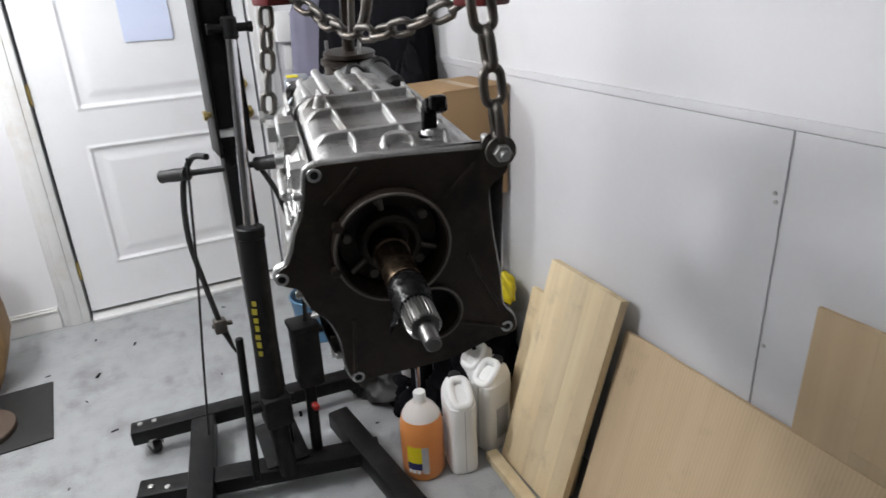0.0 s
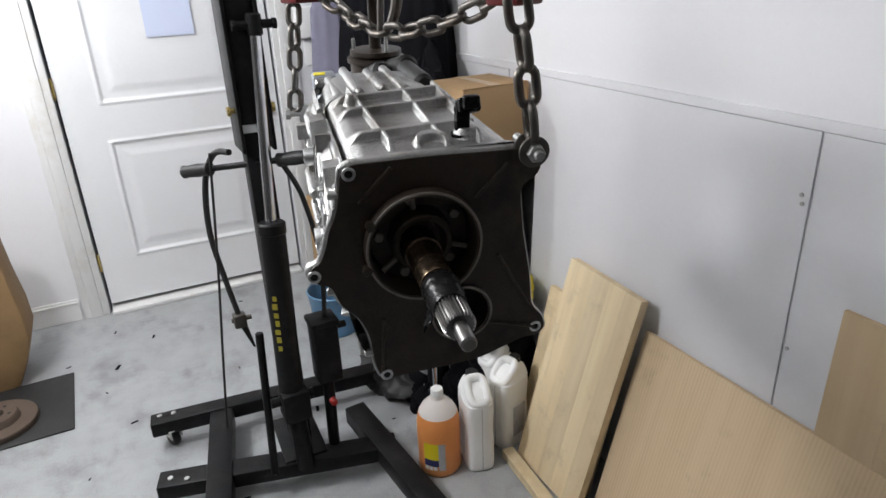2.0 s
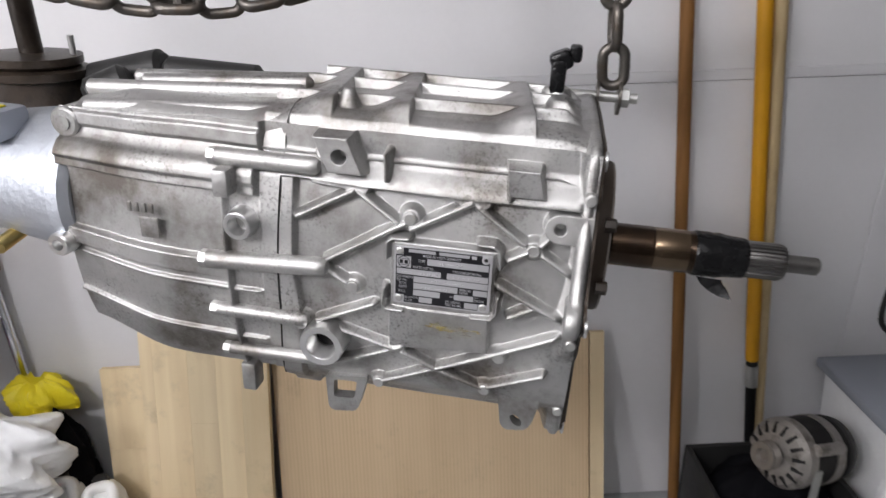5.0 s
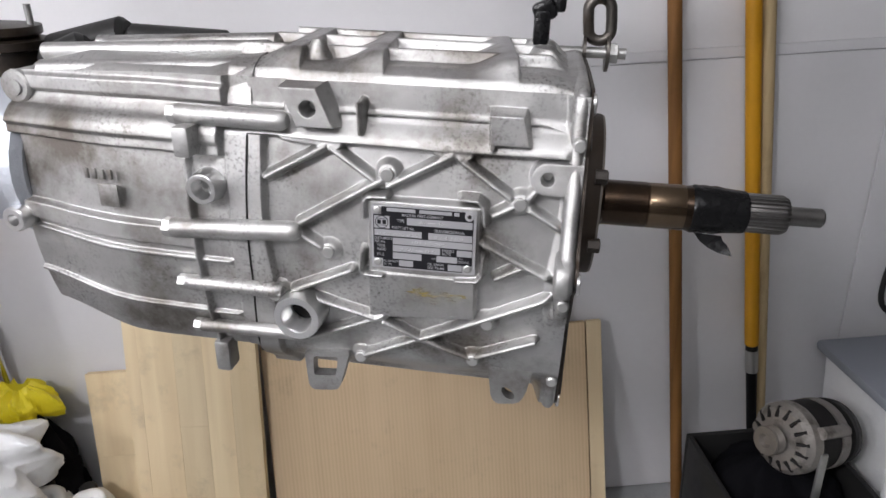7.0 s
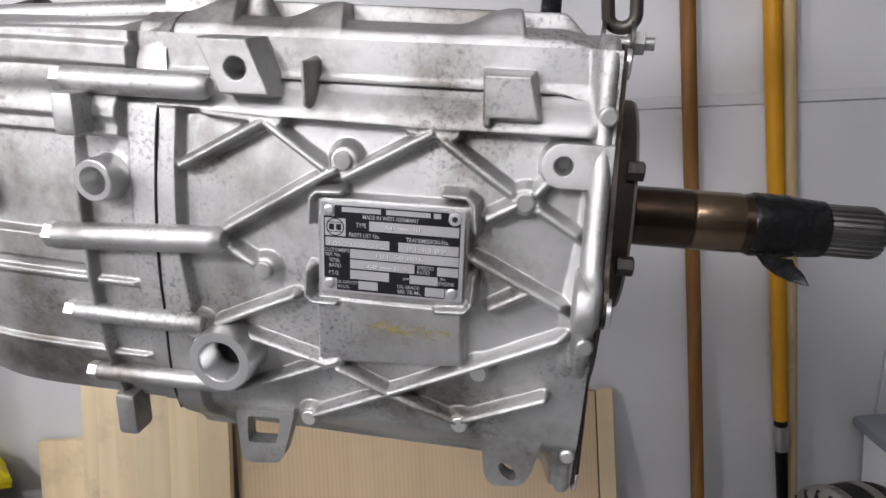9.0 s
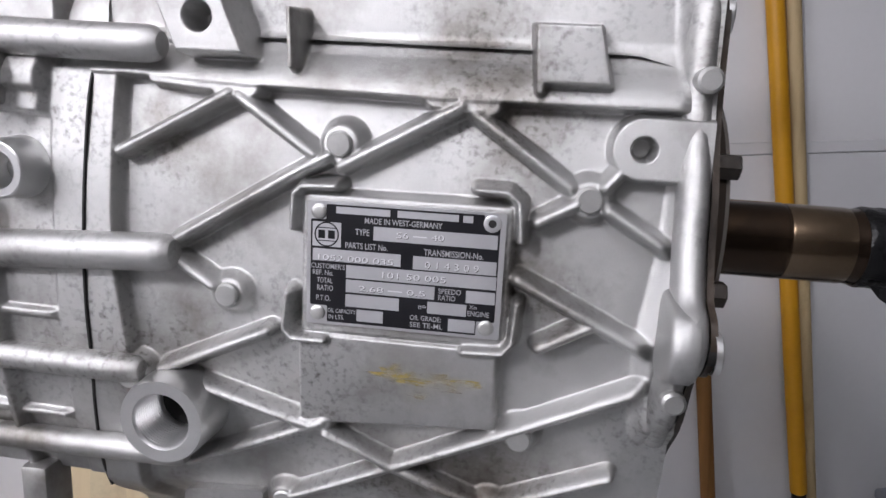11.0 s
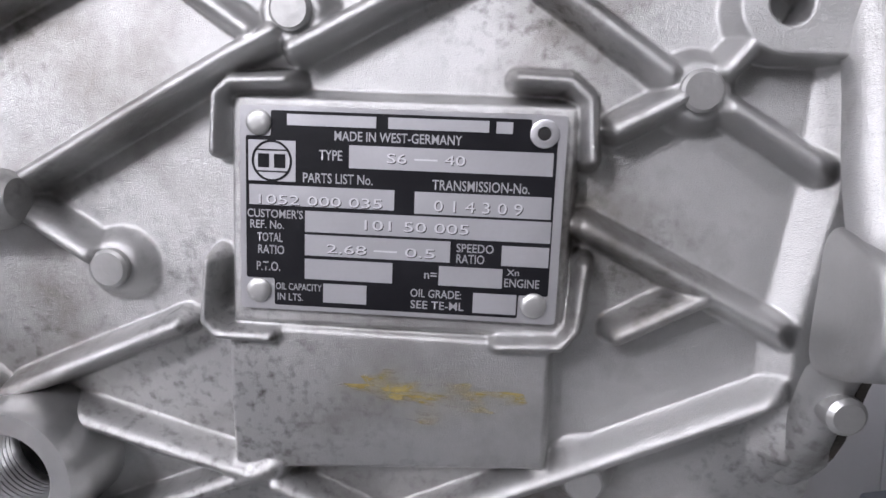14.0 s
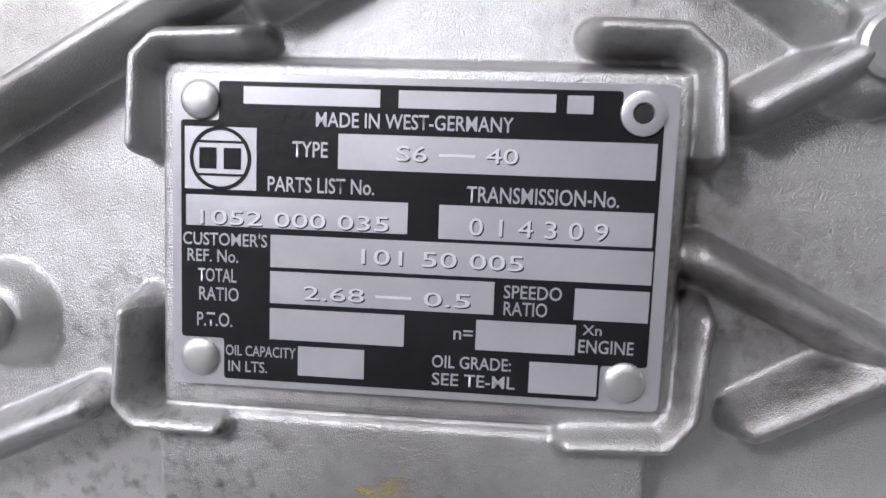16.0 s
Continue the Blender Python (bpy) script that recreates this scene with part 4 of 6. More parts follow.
for y, z, r, x0, x1 in ((-0.052, 0.106, 0.009, -0.47, -0.262), (-0.025, 0.118, 0.008, -0.485, -0.262), (0.012, 0.120, 0.008, -0.45, -0.27), (0.045, 0.117, 0.008, -0.48, -0.27)):
    part("top_rail", rod(bmesh.new(), (x0, y, z - 0.012), (x1, y, z), r, 20, soft=0.004), ALU, gearbox)
part("eye_boss", rod(rod(bmesh.new(), (-0.478, -0.075, 0.083), (-0.478, -0.03, 0.083), 0.014, 24, soft=0.002), (-0.478, -0.0765, 0.083), (-0.478, -0.074, 0.083), 0.007, 16), ALU, gearbox)
m = Matrix.Translation((-0.2946, -0.098, 0.0187)) @ FACING
side_boss = part("side_boss", spin(bmesh.new(), [(-0.014, 0.0160), (0.014, 0.0132), (0.017, 0.0125), (0.0175, 0.0118), (0.0175, 0.0086), (0.016, 0.0080), (0.000, 0.0078)], m, 36, False), ALU_BARE, gearbox, "drilled round boss")
# the bore's shade is a black disc set inside it
part("boss_hole_shade", spin(bmesh.new(), [(-0.006, 0.0079), (0.001, 0.0079), (0.0015, 0.003)], m, 24), SHADE_AND_BLACK, side_boss)
bm = box((-0.3110, -0.121, 0.0455), (-0.2970, -0.092, 0.0700), 0.0025)
part("cast_tab", bm, ALU, gearbox)
m = Matrix.Translation((-0.487, -0.088, -0.030)) @ FACING
part("end_boss", spin(bmesh.new(), [(-0.03, 0.0125), (0.012, 0.0115), (0.014, 0.010), (0.014, 0.0055), (0.004, 0.0050)], m, 28), ALU_BARE, gearbox)
bm = box((-0.392, -0.1085, -0.006), (-0.374, -0.1065, 0.014), 0.0008)
part("cast_mark", bm, ALU, gearbox, "small raised square foundry mark")
bm = bmesh.new()
for k in range(4):
    block(bm, (-0.402 + 0.007 * k, -0.1085, 0.018), (-0.398 + 0.007 * k, -0.1065, 0.027), 0.0006)
part("cast_figures", bm, ALU, gearbox, "raised cast figures")

# tail housing and what is fixed to it
bm = loft(bmesh.new(), [[(x, -0.005 + r * math.cos(a), 0.004 + r * 0.93 * math.sin(a)) for a in [2 * math.pi * k / 40 for k in range(40)]]
                        for x, r in ((-0.478, 0.083), (-0.484, 0.091), (-0.496, 0.091), (-0.502, 0.083), (-0.56, 0.076), (-0.62, 0.066), (-0.625, 0.072), (-0.64, 0.072), (-0.645, 0.058), (-0.70, 0.05), (-0.705, 0.04))])
part("tail_housing", bm, ALU_TAIL, gearbox, "pale smooth tail housing")
part("drive_flange", spin(bmesh.new(), [(-0.74, 0.03), (-0.738, 0.045), (-0.724, 0.045), (-0.72, 0.03), (-0.70, 0.03)], at(0, -0.005, 0.004), 32), OILY_LIGHT, gearbox)
tower = part("shift_tower", spin(bmesh.new(), [(0.04, 0.052), (0.105, 0.050), (0.107, 0.056), (0.115, 0.056), (0.117, 0.045), (0.121, 0.050), (0.129, 0.050), (0.131, 0.03)], Matrix.Translation((-0.61, 0.055, -0.012)), 36), OILY, gearbox, "black oily shift tower")
for a in (20, 140, 260):
    c, s = 0.042 * math.cos(radians(a)), 0.042 * math.sin(radians(a))
    part("tower_stud", rod(bmesh.new(), (-0.61 + c, 0.055 + s, 0.112), (-0.61 + c, 0.055 + s, 0.138), 0.0035, 10), BOLT, tower)
part("shift_lever", rod(bmesh.new(), (-0.61, 0.055, 0.112), (-0.622, 0.06, 0.30), 0.012, 16), OILY, tower)
bm = bmesh.new()
for a, b, r in (((-0.56, 0.08, 0.085), (-0.47, 0.09, 0.108), 0.022), ((-0.47, 0.085, 0.104), (-0.36, 0.095, 0.100), 0.018), ((-0.53, 0.03, 0.08), (-0.49, 0.05, 0.10), 0.02)):
    rod(bm, a, b, r, 16, soft=0.006)
part("rear_cover", bm, RUBBER, gearbox, "black rubber cover behind the case")
part("connector", box((-0.60, -0.075, 0.055), (-0.55, -0.03, 0.085), 0.006), GREY_BOX, gearbox)
part("yellow_tag", box((-0.578, -0.072, 0.0855), (-0.558, -0.050, 0.0870), 0.0007), YELLOW, gearbox, "yellow paper tag")
part("tail_bracket", box((-0.632, -0.105, -0.02), (-0.618, -0.06, 0.015), 0.003), BOLT, gearbox)
part("brass_fitting", rod(bmesh.new(), (-0.575, -0.040, -0.045), (-0.575, -0.082, -0.052), 0.008, 12), BRASS, gearbox)

# name plate
PLATE_AT = Matrix.Translation((-0.1576, -(SIDE + 0.0088) + 0.00045, 0.0142)) @ Matrix.Rotation(-0.03, 4, "X") @ Matrix.Rotation(radians(-0.4), 4, "Y") @ FACING
W, HT = 84.5, 54.0


def on_plate(x0, y0, x1, y1, low, high):
    """A flat piece on the plate, in millimetres from its upper left corner."""
    return box((x0 / 1000, -y1 / 1000, low / 1000), (x1 / 1000, -y0 / 1000, high / 1000), 0, PLATE_AT)


name_plate = part("name_plate", sheet([(p[0], p[1]) for p in rounded([(0, 0), (W / 1000, 0), (W / 1000, -HT / 1000), (0, -HT / 1000)], 0.0012, 3)], [], 0.0012, PLATE_AT), PLATE, gearbox, "engraved aluminium name plate with black lacquer")
BLACK = rounded([(0.0083, -0.0012), (0.0755, -0.0012), (0.0755, -0.0062), (0.0822, -0.0062), (0.0822, -0.0465), (0.0745, -0.0465), (0.0745, -0.0527), (0.0093, -0.0527),
                 (0.0093, -0.0455), (0.0016, -0.0455), (0.0016, -0.0078), (0.0083, -0.0078)], 0.0006, 3)
part("black_field", sheet(BLACK, [], 0.0001, PLATE_AT @ Matrix.Translation((0, 0, 0.00122))), PLATE_BLACK, name_plate, "black lacquered field", False)
FIELDS = ((29.0, 9.4, 81.4, 15.3), (2.5, 20.5, 41.1, 25.8), (46.4, 20.6, 81.6, 26.3), (17.5, 26.9, 81.9, 32.5), (17.5, 33.2, 56.2, 38.8), (69.6, 33.6, 81.8, 38.9),
          (17.5, 39.7, 41.1, 45.2), (53.4, 39.8, 70.1, 45.0), (22.6, 46.2, 34.3, 51.4), (62.7, 46.5, 74.1, 51.9), (2.3, 8.9, 14.9, 19.5))
for f in FIELDS:
    part("blank_field", on_plate(*f, 1.33, 1.40), PLATE_FIELD, name_plate, "bare metal field", False)
# maker's mark as plain shapes, maker's name as plain bars
ring = sheet(circle(0.0086, -0.0142, 0.0054, 40), [circle(0.0086, -0.0142, 0.0048, 40)], 0.0001, PLATE_AT @ Matrix.Translation((0, 0, 0.00141)))
part("round_mark", ring, PLATE_BLACK, name_plate, "black ring of a plain maker's mark", False)
bm = on_plate(4.9, 12.4, 7.9, 16.0, 1.41, 1.5)
for x0, y0, x1, y1 in ((9.2, 12.4, 12.2, 16.0), (4.0, 11.2, 13.2, 11.6), (4.0, 16.8, 13.2, 17.2)):
    block(bm, (x0 / 1000, -y1 / 1000, 0.00141), (x1 / 1000, -y0 / 1000, 0.0015), 0, PLATE_AT)
tagged(part("mark_bar", bm, PLATE_BLACK, name_plate, "", False), kind="stuff")
for x0, x1, y0 in ((12.6, 35.9, 2.0), (39.0, 64.8, 2.0), (66.6, 70.8, 2.1)):
    part("name_bar", on_plate(x0, y0, x1, y0 + 2.9, 1.33, 1.38), PLATE_FIELD, name_plate, "plain bar in place of a maker's name", False)


def lettering(words, x0, y0, x1, y1, material, z=1.335, bold=0.0):
    """Words fitted into a rectangle of the plate."""
    curve = bpy.data.curves.new("lettering", "FONT")
    curve.body, curve.size, curve.extrude, curve.offset = words, 1.0, 0.0, bold
    curve.resolution_u = 3
    tmp = bpy.data.objects.new("lettering", curve)
    scene.collection.objects.link(tmp)
    bpy.context.view_layer.update()
    me = bpy.data.meshes.new_from_object(tmp.evaluated_get(bpy.context.evaluated_depsgraph_get()))
    bpy.data.objects.remove(tmp)
    co = np.array([v.co[:] for v in me.vertices])
    lo, hi = co.min(0), co.max(0)
    sx, sy = (x1 - x0) / 1000 / (hi[0] - lo[0]), (y1 - y0) / 1000 / (hi[1] - lo[1])
    for v in me.vertices:
        p = Vector((x0 / 1000 + (v.co.x - lo[0]) * sx, -y1 / 1000 + (v.co.y - lo[1]) * sy, z / 1000))
        v.co = PLATE_AT @ p
    me.materials.clear()
    me.materials.append(material)
    ob = new("lettering", me)
    ob.parent = name_plate
    return ob


for words, *r in (("MADE IN WEST-GERMANY", 25.1, 5.9, 58.1, 8.4), ("TYPE", 21.1, 10.9, 27.2, 13.5), ("PARTS LIST No.", 16.9, 16.9, 35.3, 19.5), ("TRANSMISSION-No.", 50.9, 17.3, 75.9, 20.0),
                  ("CUSTOMER'S", 1.9, 26.9, 16.9, 29.2), ("REF. No.", 2.7, 29.9, 11.8, 32.1), ("TOTAL", 4.6, 33.2, 11.5, 35.6), ("RATIO", 4.8, 36.5, 11.9, 38.9),
                  ("SPEEDO", 57.8, 33.6, 67.5, 35.9), ("RATIO", 57.9, 36.4, 65.2, 38.8), ("P.T.O.", 4.4, 41.0, 10.8, 43.5), ("n=", 49.6, 41.7, 52.9, 43.4),
                  ("Xn", 71.2, 39.7, 74.4, 41.4), ("ENGINE", 70.7, 42.2, 79.8, 44.5), ("OIL CAPACITY", 9.6, 46.6, 22.2, 48.5), ("IN LTS.", 10.1, 49.4, 17.1, 51.4),
                  ("OIL GRADE:", 46.1, 46.3, 59.6, 48.5), ("SEE TE-ML", 46.2, 49.4, 60.4, 51.6)):
    lettering(words, *r, PLATE_FIELD, 1.36, 0.009)
# stamped relief in colour: pale lit strokes over shifted dark copies as their shade
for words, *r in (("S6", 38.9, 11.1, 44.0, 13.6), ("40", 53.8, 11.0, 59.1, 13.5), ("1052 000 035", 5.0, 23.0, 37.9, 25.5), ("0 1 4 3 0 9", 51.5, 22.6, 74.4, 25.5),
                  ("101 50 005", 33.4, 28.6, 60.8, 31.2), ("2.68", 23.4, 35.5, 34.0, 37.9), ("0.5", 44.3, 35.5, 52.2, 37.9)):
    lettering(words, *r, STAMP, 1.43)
    lettering(words, r[0] + 0.22, r[1] + 0.22, r[2] + 0.22, r[3] + 0.22, SHADE_AND_BLACK, 1.41)
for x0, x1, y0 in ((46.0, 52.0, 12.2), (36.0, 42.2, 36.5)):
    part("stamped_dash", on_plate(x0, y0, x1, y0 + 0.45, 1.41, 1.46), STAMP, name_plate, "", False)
for x, y in ((5.1, 4.4), (5.0, 48.9), (78.6, 49.1)):
    c = PLATE_AT @ Matrix.Translation((x / 1000, -y / 1000, 0.0012))
    part("rivet", spin(bmesh.new(), [(0, 0.0034), (0.0006, 0.0033), (0.0011, 0.0028), (0.0013, 0.0018), (0.00135, 0.0002)], c, 24), BOLT, name_plate, "domed drive rivet")
c = PLATE_AT @ Matrix.Translation((0.0788, -0.0047, 0.0012))
part("empty_rivet_hole", spin(bmesh.new(), [(0, 0.0037), (0.0006, 0.0036), (0.0008, 0.003), (0.0008, 0.0018), (0.0003, 0.0016)], c, 24, False), PLATE, name_plate)
# a small black disc draws the shaded hole
part("rivet_hole", spin(bmesh.new(), [(0, 0.0017), (0.0004, 0.0017), (0.00045, 0.0006)], c, 16), SHADE_AND_BLACK, name_plate)


def stain_patch(u, v):
    """A thin dried film with a ragged outline on the pad below the plate."""
    a, r = u * 2 * math.pi, v
    wob = 1 + 0.25 * np.sin(3 * a + 1) + 0.18 * np.sin(7 * a) + 0.12 * np.sin(13 * a + 2)
    x, z = -0.106 + 0.021 * r * wob * np.cos(a), -0.0630 + 0.0062 * r * wob * np.sin(a)
    return x, -(SIDE + 0.0088) + sunk(z), z


grid_part("oil_stain", stain_patch, 64, 6, STAIN, gearbox, "dried yellow oil stain")

# ---------------------------------------------------------------- chains and hoist
def link_mesh(length, width, r, name="link"):
    """An oval of round bar, lying along x in the x-y plane."""
    bm = bmesh.new()
    pts, n = [], 28
    flat = (length - width) / 2
    for k in range(n):
        a = 2 * math.pi * k / n
        pts.append(Vector((math.copysign(flat, math.cos(a)) * (abs(math.cos(a)) > 1e-6) + (width / 2 - r) * math.cos(a), (width / 2 - r) * math.sin(a), 0)))
    loops = []
    for k, p in enumerate(pts):
        d = (pts[(k + 1) % n] - pts[k - 1]).normalized()
        side = d.cross(Vector((0, 0, 1)))
        loops.append([bm.verts.new(p + r * (math.cos(2 * math.pi * j / 8) * side + math.sin(2 * math.pi * j / 8) * Vector((0, 0, 1)))) for j in range(8)])
    for k in range(n):
        a, b = loops[k], loops[(k + 1) % n]
        for j in range(8):
            bm.faces.new((a[j], a[(j + 1) % 8], b[(j + 1) % 8], b[j]))
    bmesh.ops.recalc_face_normals(bm, faces=bm.faces)
    for f in bm.faces:
        f.smooth = True
    me = bpy.data.meshes.new(name)
    bm.to_mesh(me)
    bm.free()
    me.materials.append(STEEL)
    return me


LINK = link_mesh(0.052, 0.034, 0.0056)


def chain(path, label, twist=0.0):
    """Links along a line of points, each turned a quarter from the last."""
    root = thing("lifting_chain", label, "chain", group="lifting chains")
    pts = [Vector(p) for p in path]
    total = sum((b - a).length for a, b in zip(pts, pts[1:]))
    pitch, s, k = 0.0405, 0.0, 0
    while s + pitch <= total + 0.02:
        def spot(q):
            for a, b in zip(pts, pts[1:]):
                if q <= (b - a).length:
                    return a + (b - a).normalized() * q
                q -= (b - a).length
            return pts[-1]
        a, b = spot(max(s, 0)), spot(s + pitch)
        d = (b - a).normalized() if (b - a).length > 1e-5 else Vector((0, 0, 1))
        ob = new("link", LINK)
        ob.parent = root
        ob.matrix_basis = Matrix.Translation((a + b) / 2) @ d.to_track_quat("X", "Z").to_matrix().to_4x4() @ Matrix.Rotation(radians(90 * (k % 2) + twist + 9 * math.sin(k * 1.7)), 4, "X")
        s += pitch
        k += 1
    return root


front_eye = GEARBOX @ Vector((0.020, 0.134, 0.116))
rear_eye = GEARBOX @ Vector((-0.625, -0.112, 0.004))
chain([front_eye + Vector((0.0, 0.0, 0.004)), front_eye + Vector((-0.004, -0.006, 0.08)), front_eye + Vector((-0.016, -0.03, 0.27))], "dark steel lifting chain bolted to the flange corner", 20)
chain([rear_eye, rear_eye + Vector((0.0, 0.012, 0.1)), rear_eye + Vector((0.004, 0.028, 0.27))], "dark steel lifting chain at the tail housing", 60)
swag = []
for k in range(25):
    t = k / 24
    swag.append(Vector((-0.935, 0.50, 1.665)).lerp(Vector((-0.40, 0.66, 1.675)), t) + Vector((0, 0.012 * math.sin(9 * t), -0.088 * 4 * t * (1 - t))))
chain(swag, "slack steel chain hanging in a bow above the transmission", 30)
bolt_set = thing("chain_bolt", "steel bolt with a large washer holding the chain", "bolt")
bolt_set.matrix_basis = GEARBOX
part("washer", spin(bmesh.new(), [(0.0265, 0.0185), (0.0295, 0.0185), (0.030, 0.018), (0.030, 0.004)], at(0, 0.134, 0.108), 32), STEEL, bolt_set, "wide steel washer")
part("nut", hexagon(bmesh.new(), (0.030, 0.134, 0.108), (1, 0, 0), 0.0105, 0.009), BOLT, bolt_set, "bright hex nut")
part("threaded_end", rod(bmesh.new(), (-0.03, 0.134, 0.108), (0.047, 0.134, 0.108), 0.0055, 14), BOLT, bolt_set)
part("spacer_washer", spin(bmesh.new(), [(0.0035, 0.016), (0.0065, 0.016), (0.007, 0.006)], at(0, 0.134, 0.108), 28), STEEL, bolt_set)
rear_bolt = thing("chain_bolt", "steel bolt fixing the chain to the tail housing", "bolt")
rear_bolt.matrix_basis = GEARBOX
part("shank", rod(bmesh.new(), (-0.625, -0.06, 0.0), (-0.625, -0.125, 0.0), 0.007, 14), BOLT, rear_bolt)
part("head", hexagon(bmesh.new(), (-0.625, -0.122, 0.0), (0, -1, 0), 0.012, 0.01), BOLT, rear_bolt)

leveler = thing("load_leveler", "dark red steel load leveler bar above the transmission", "load leveler")
L0, L1 = Vector((-0.92, 0.495, 1.70)), Vector((-0.42, 0.645, 1.70))
turn = (L1 - L0).to_track_quat("X", "Z").to_matrix().to_4x4()
span = (L1 - L0).length
base = Matrix.Translation(L0) @ turn
part("bar", box((-0.12, -0.022, -0.022), (span + 0.22, 0.022, 0.022), 0.004, base), RED_PAINT, leveler)
for s in (0.0, span):
    part("end_block", box((s - 0.028, -0.027, -0.075), (s + 0.028, 0.027, -0.0225), 0.004, base), RED_PAINT, leveler, "dark red end block")
bm = hose(bmesh.new(), [base @ Vector((span / 2, 0, -0.11)), base @ Vector((span / 2 + 0.02, 0, -0.06)), base @ Vector((span / 2, 0, 0.03)), base @ Vector((span / 2, 0, TOP - 1.70))], 0.009, 10)
part("hook", bm, STEEL, leveler)
bm = hose(bmesh.new(), [base @ Vector((span / 2 - 0.028, 0, -0.12)), base @ Vector((span / 2 - 0.02, 0, -0.05)), base @ Vector((span / 2 - 0.012, 0, 0.03))], 0.006, 8)
part("shackle", bm, STEEL, leveler)

hoist = thing("engine_hoist", "black folding engine hoist with hydraulic ram", "engine hoist", (-1.635, 0.50, 0))


def leg(name, a, b, w, z0, z1, label=""):
    a, b = Vector((*a, 0)), Vector((*b, 0))
    d = b - a
    m = Matrix.Translation(a) @ Matrix.Rotation(math.atan2(d.y, d.x), 4, "Z")
    return part(name, box((0, -w / 2, z0), (d.length, w / 2, z1), 0.006, m), BLACK_PAINT, hoist, label)


O_ = Vector((-1.635, 0.50, 0))
rel = lambda x, y, z=0.0: (x + 1.635, y - 0.50, z)
rear = leg("rear_beam", rel(-1.985, 0.015)[:2], rel(-1.875, 1.10)[:2], 0.075, 0.075, 0.135, "black rear cross beam")
leg("leg", rel(-1.93, 0.27)[:2], rel(-0.75, 0.05)[:2], 0.085, 0.055, 0.130, "black hoist leg")
leg("leg", rel(-1.70, 0.735)[:2], rel(-0.75, 0.82)[:2], 0.080, 0.055, 0.125, "black hoist leg")
leg("cross_beam", rel(-1.645, 0.01)[:2], rel(-1.44, 0.80)[:2], 0.085, 0.060, 0.118, "black front cross beam")
leg("pivot_plate", rel(-1.76, 0.50)[:2], rel(-1.50, 0.49)[:2], 0.15, 0.118, 0.126)
part("mast", box((-0.038, -0.036, 0.126), (0.038, 0.036, 1.27), 0.005), BLACK_PAINT, hoist, "black square mast")
part("mast_head", box((-0.050, -0.038, 1.279), (0.050, 0.038, 1.86), 0.004), BLACK_PAINT, hoist, "black upper channel of the mast")
part("mast_band", box((-0.0395, -0.0375, 1.252), (0.0395, 0.0375, 1.277), 0.002), WHITE_PLASTIC, hoist, "white painted band round the mast")
for y in (-0.050, 0.040):
    part("mast_plate", box((-0.06, y, 1.20), (0.075, y + 0.010, 1.86), 0.003), BLACK_PAINT, hoist, "black side plate of the mast head")
for z in (1.32, 1.78):
    bm = rod(bmesh.new(), (0.03, -0.066, z), (0.03, 0.066, z), 0.008, 12)
    hexagon(bm, (0.03, -0.060, z), (0, -1, 0), 0.015, 0.010)
    hexagon(bm, (0.03, 0.058, z), (0, 1, 0), 0.015, 0.010)
    part("pivot_bolt", bm, BRASS, hoist, "dull brass-coloured pivot bolt")
r0, r1, r2 = Vector((0.165, -0.035, 0.40)), Vector((0.123, -0.010, 0.995)), Vector((0.090, 0.030, 1.555))
ram = part("ram_cylinder", rod(bmesh.new(), r0, r1, 0.039, 32, soft=0.006), BLACK_PAINT, hoist, "black hydraulic cylinder with yellow lettering")
part("ram_collar", rod(bmesh.new(), r1 - (r1 - r0).normalized() * 0.035, r1 + (r1 - r0).normalized() * 0.004, 0.042, 32, soft=0.005), BLACK_PAINT, ram)
part("ram_rod", rod(bmesh.new(), r1, r2, 0.0165, 28), CHROME, hoist, "polished chrome piston rod")
bm = rod(bmesh.new(), r2 + Vector((0, -0.05, 0)), r2 + Vector((0, 0.05, 0)), 0.012, 14)
rod(bm, r2 - Vector((0, 0, 0.03)), r2 + Vector((0, 0, 0.03)), 0.022, 16, soft=0.005)
hexagon(bm, r2 + Vector((0, -0.05, 0)), (0, -1, 0), 0.016, 0.011)
hexagon(bm, r2 + Vector((0, 0.05, 0)), (0, 1, 0), 0.016, 0.011)
part("rod_pin", bm, BLACK_PAINT, hoist)
axis = (r1 - r0).normalized()
for k in range(7):
    p = r0 + axis * (0.20 + 0.028 * k)
    m = Matrix.Translation(p) @ axis.to_track_quat("Z", "Y").to_matrix().to_4x4()
    away_ = (Vector((1.99, -0.45, 0.7)) - p).normalized()
    side = (away_ - axis * away_.dot(axis)).normalized()
    q = (side * 0.9 + axis.cross(side) * -0.42).normalized()
    m = Matrix.Translation(p + q * 0.0395) @ Matrix((axis.cross(q), axis, q)).transposed().to_4x4()
    part("label_bar", box((-0.006 - 0.002 * (k % 3), -0.009, -0.001), (0.007, 0.007 + 0.003 * (k % 2), 0.001), 0, m), OLIVE, ram, "plain yellow bar of worn lettering", False)
part("ram_foot", rod(box((0.125, -0.075, 0.33), (0.215, 0.015, 0.44), 0.012), r0 + Vector((0.0, -0.07, 0.0)), r0 + Vector((0.0, 0.07, 0.0)), 0.016, 14), BLACK_PAINT, hoist)
part("foot_strut", rod(bmesh.new(), (0.165, -0.03, 0.35), (0.15, -0.02, 0.10), 0.03, 16), BLACK_PAINT, hoist)
part("guide_rod", rod(bmesh.new(), (0.118, -0.098, 0.64), (0.150, -0.128, 0.112), 0.013, 14, soft=0.003), BLACK_PAINT, hoist, "black steel rod beside the ram")
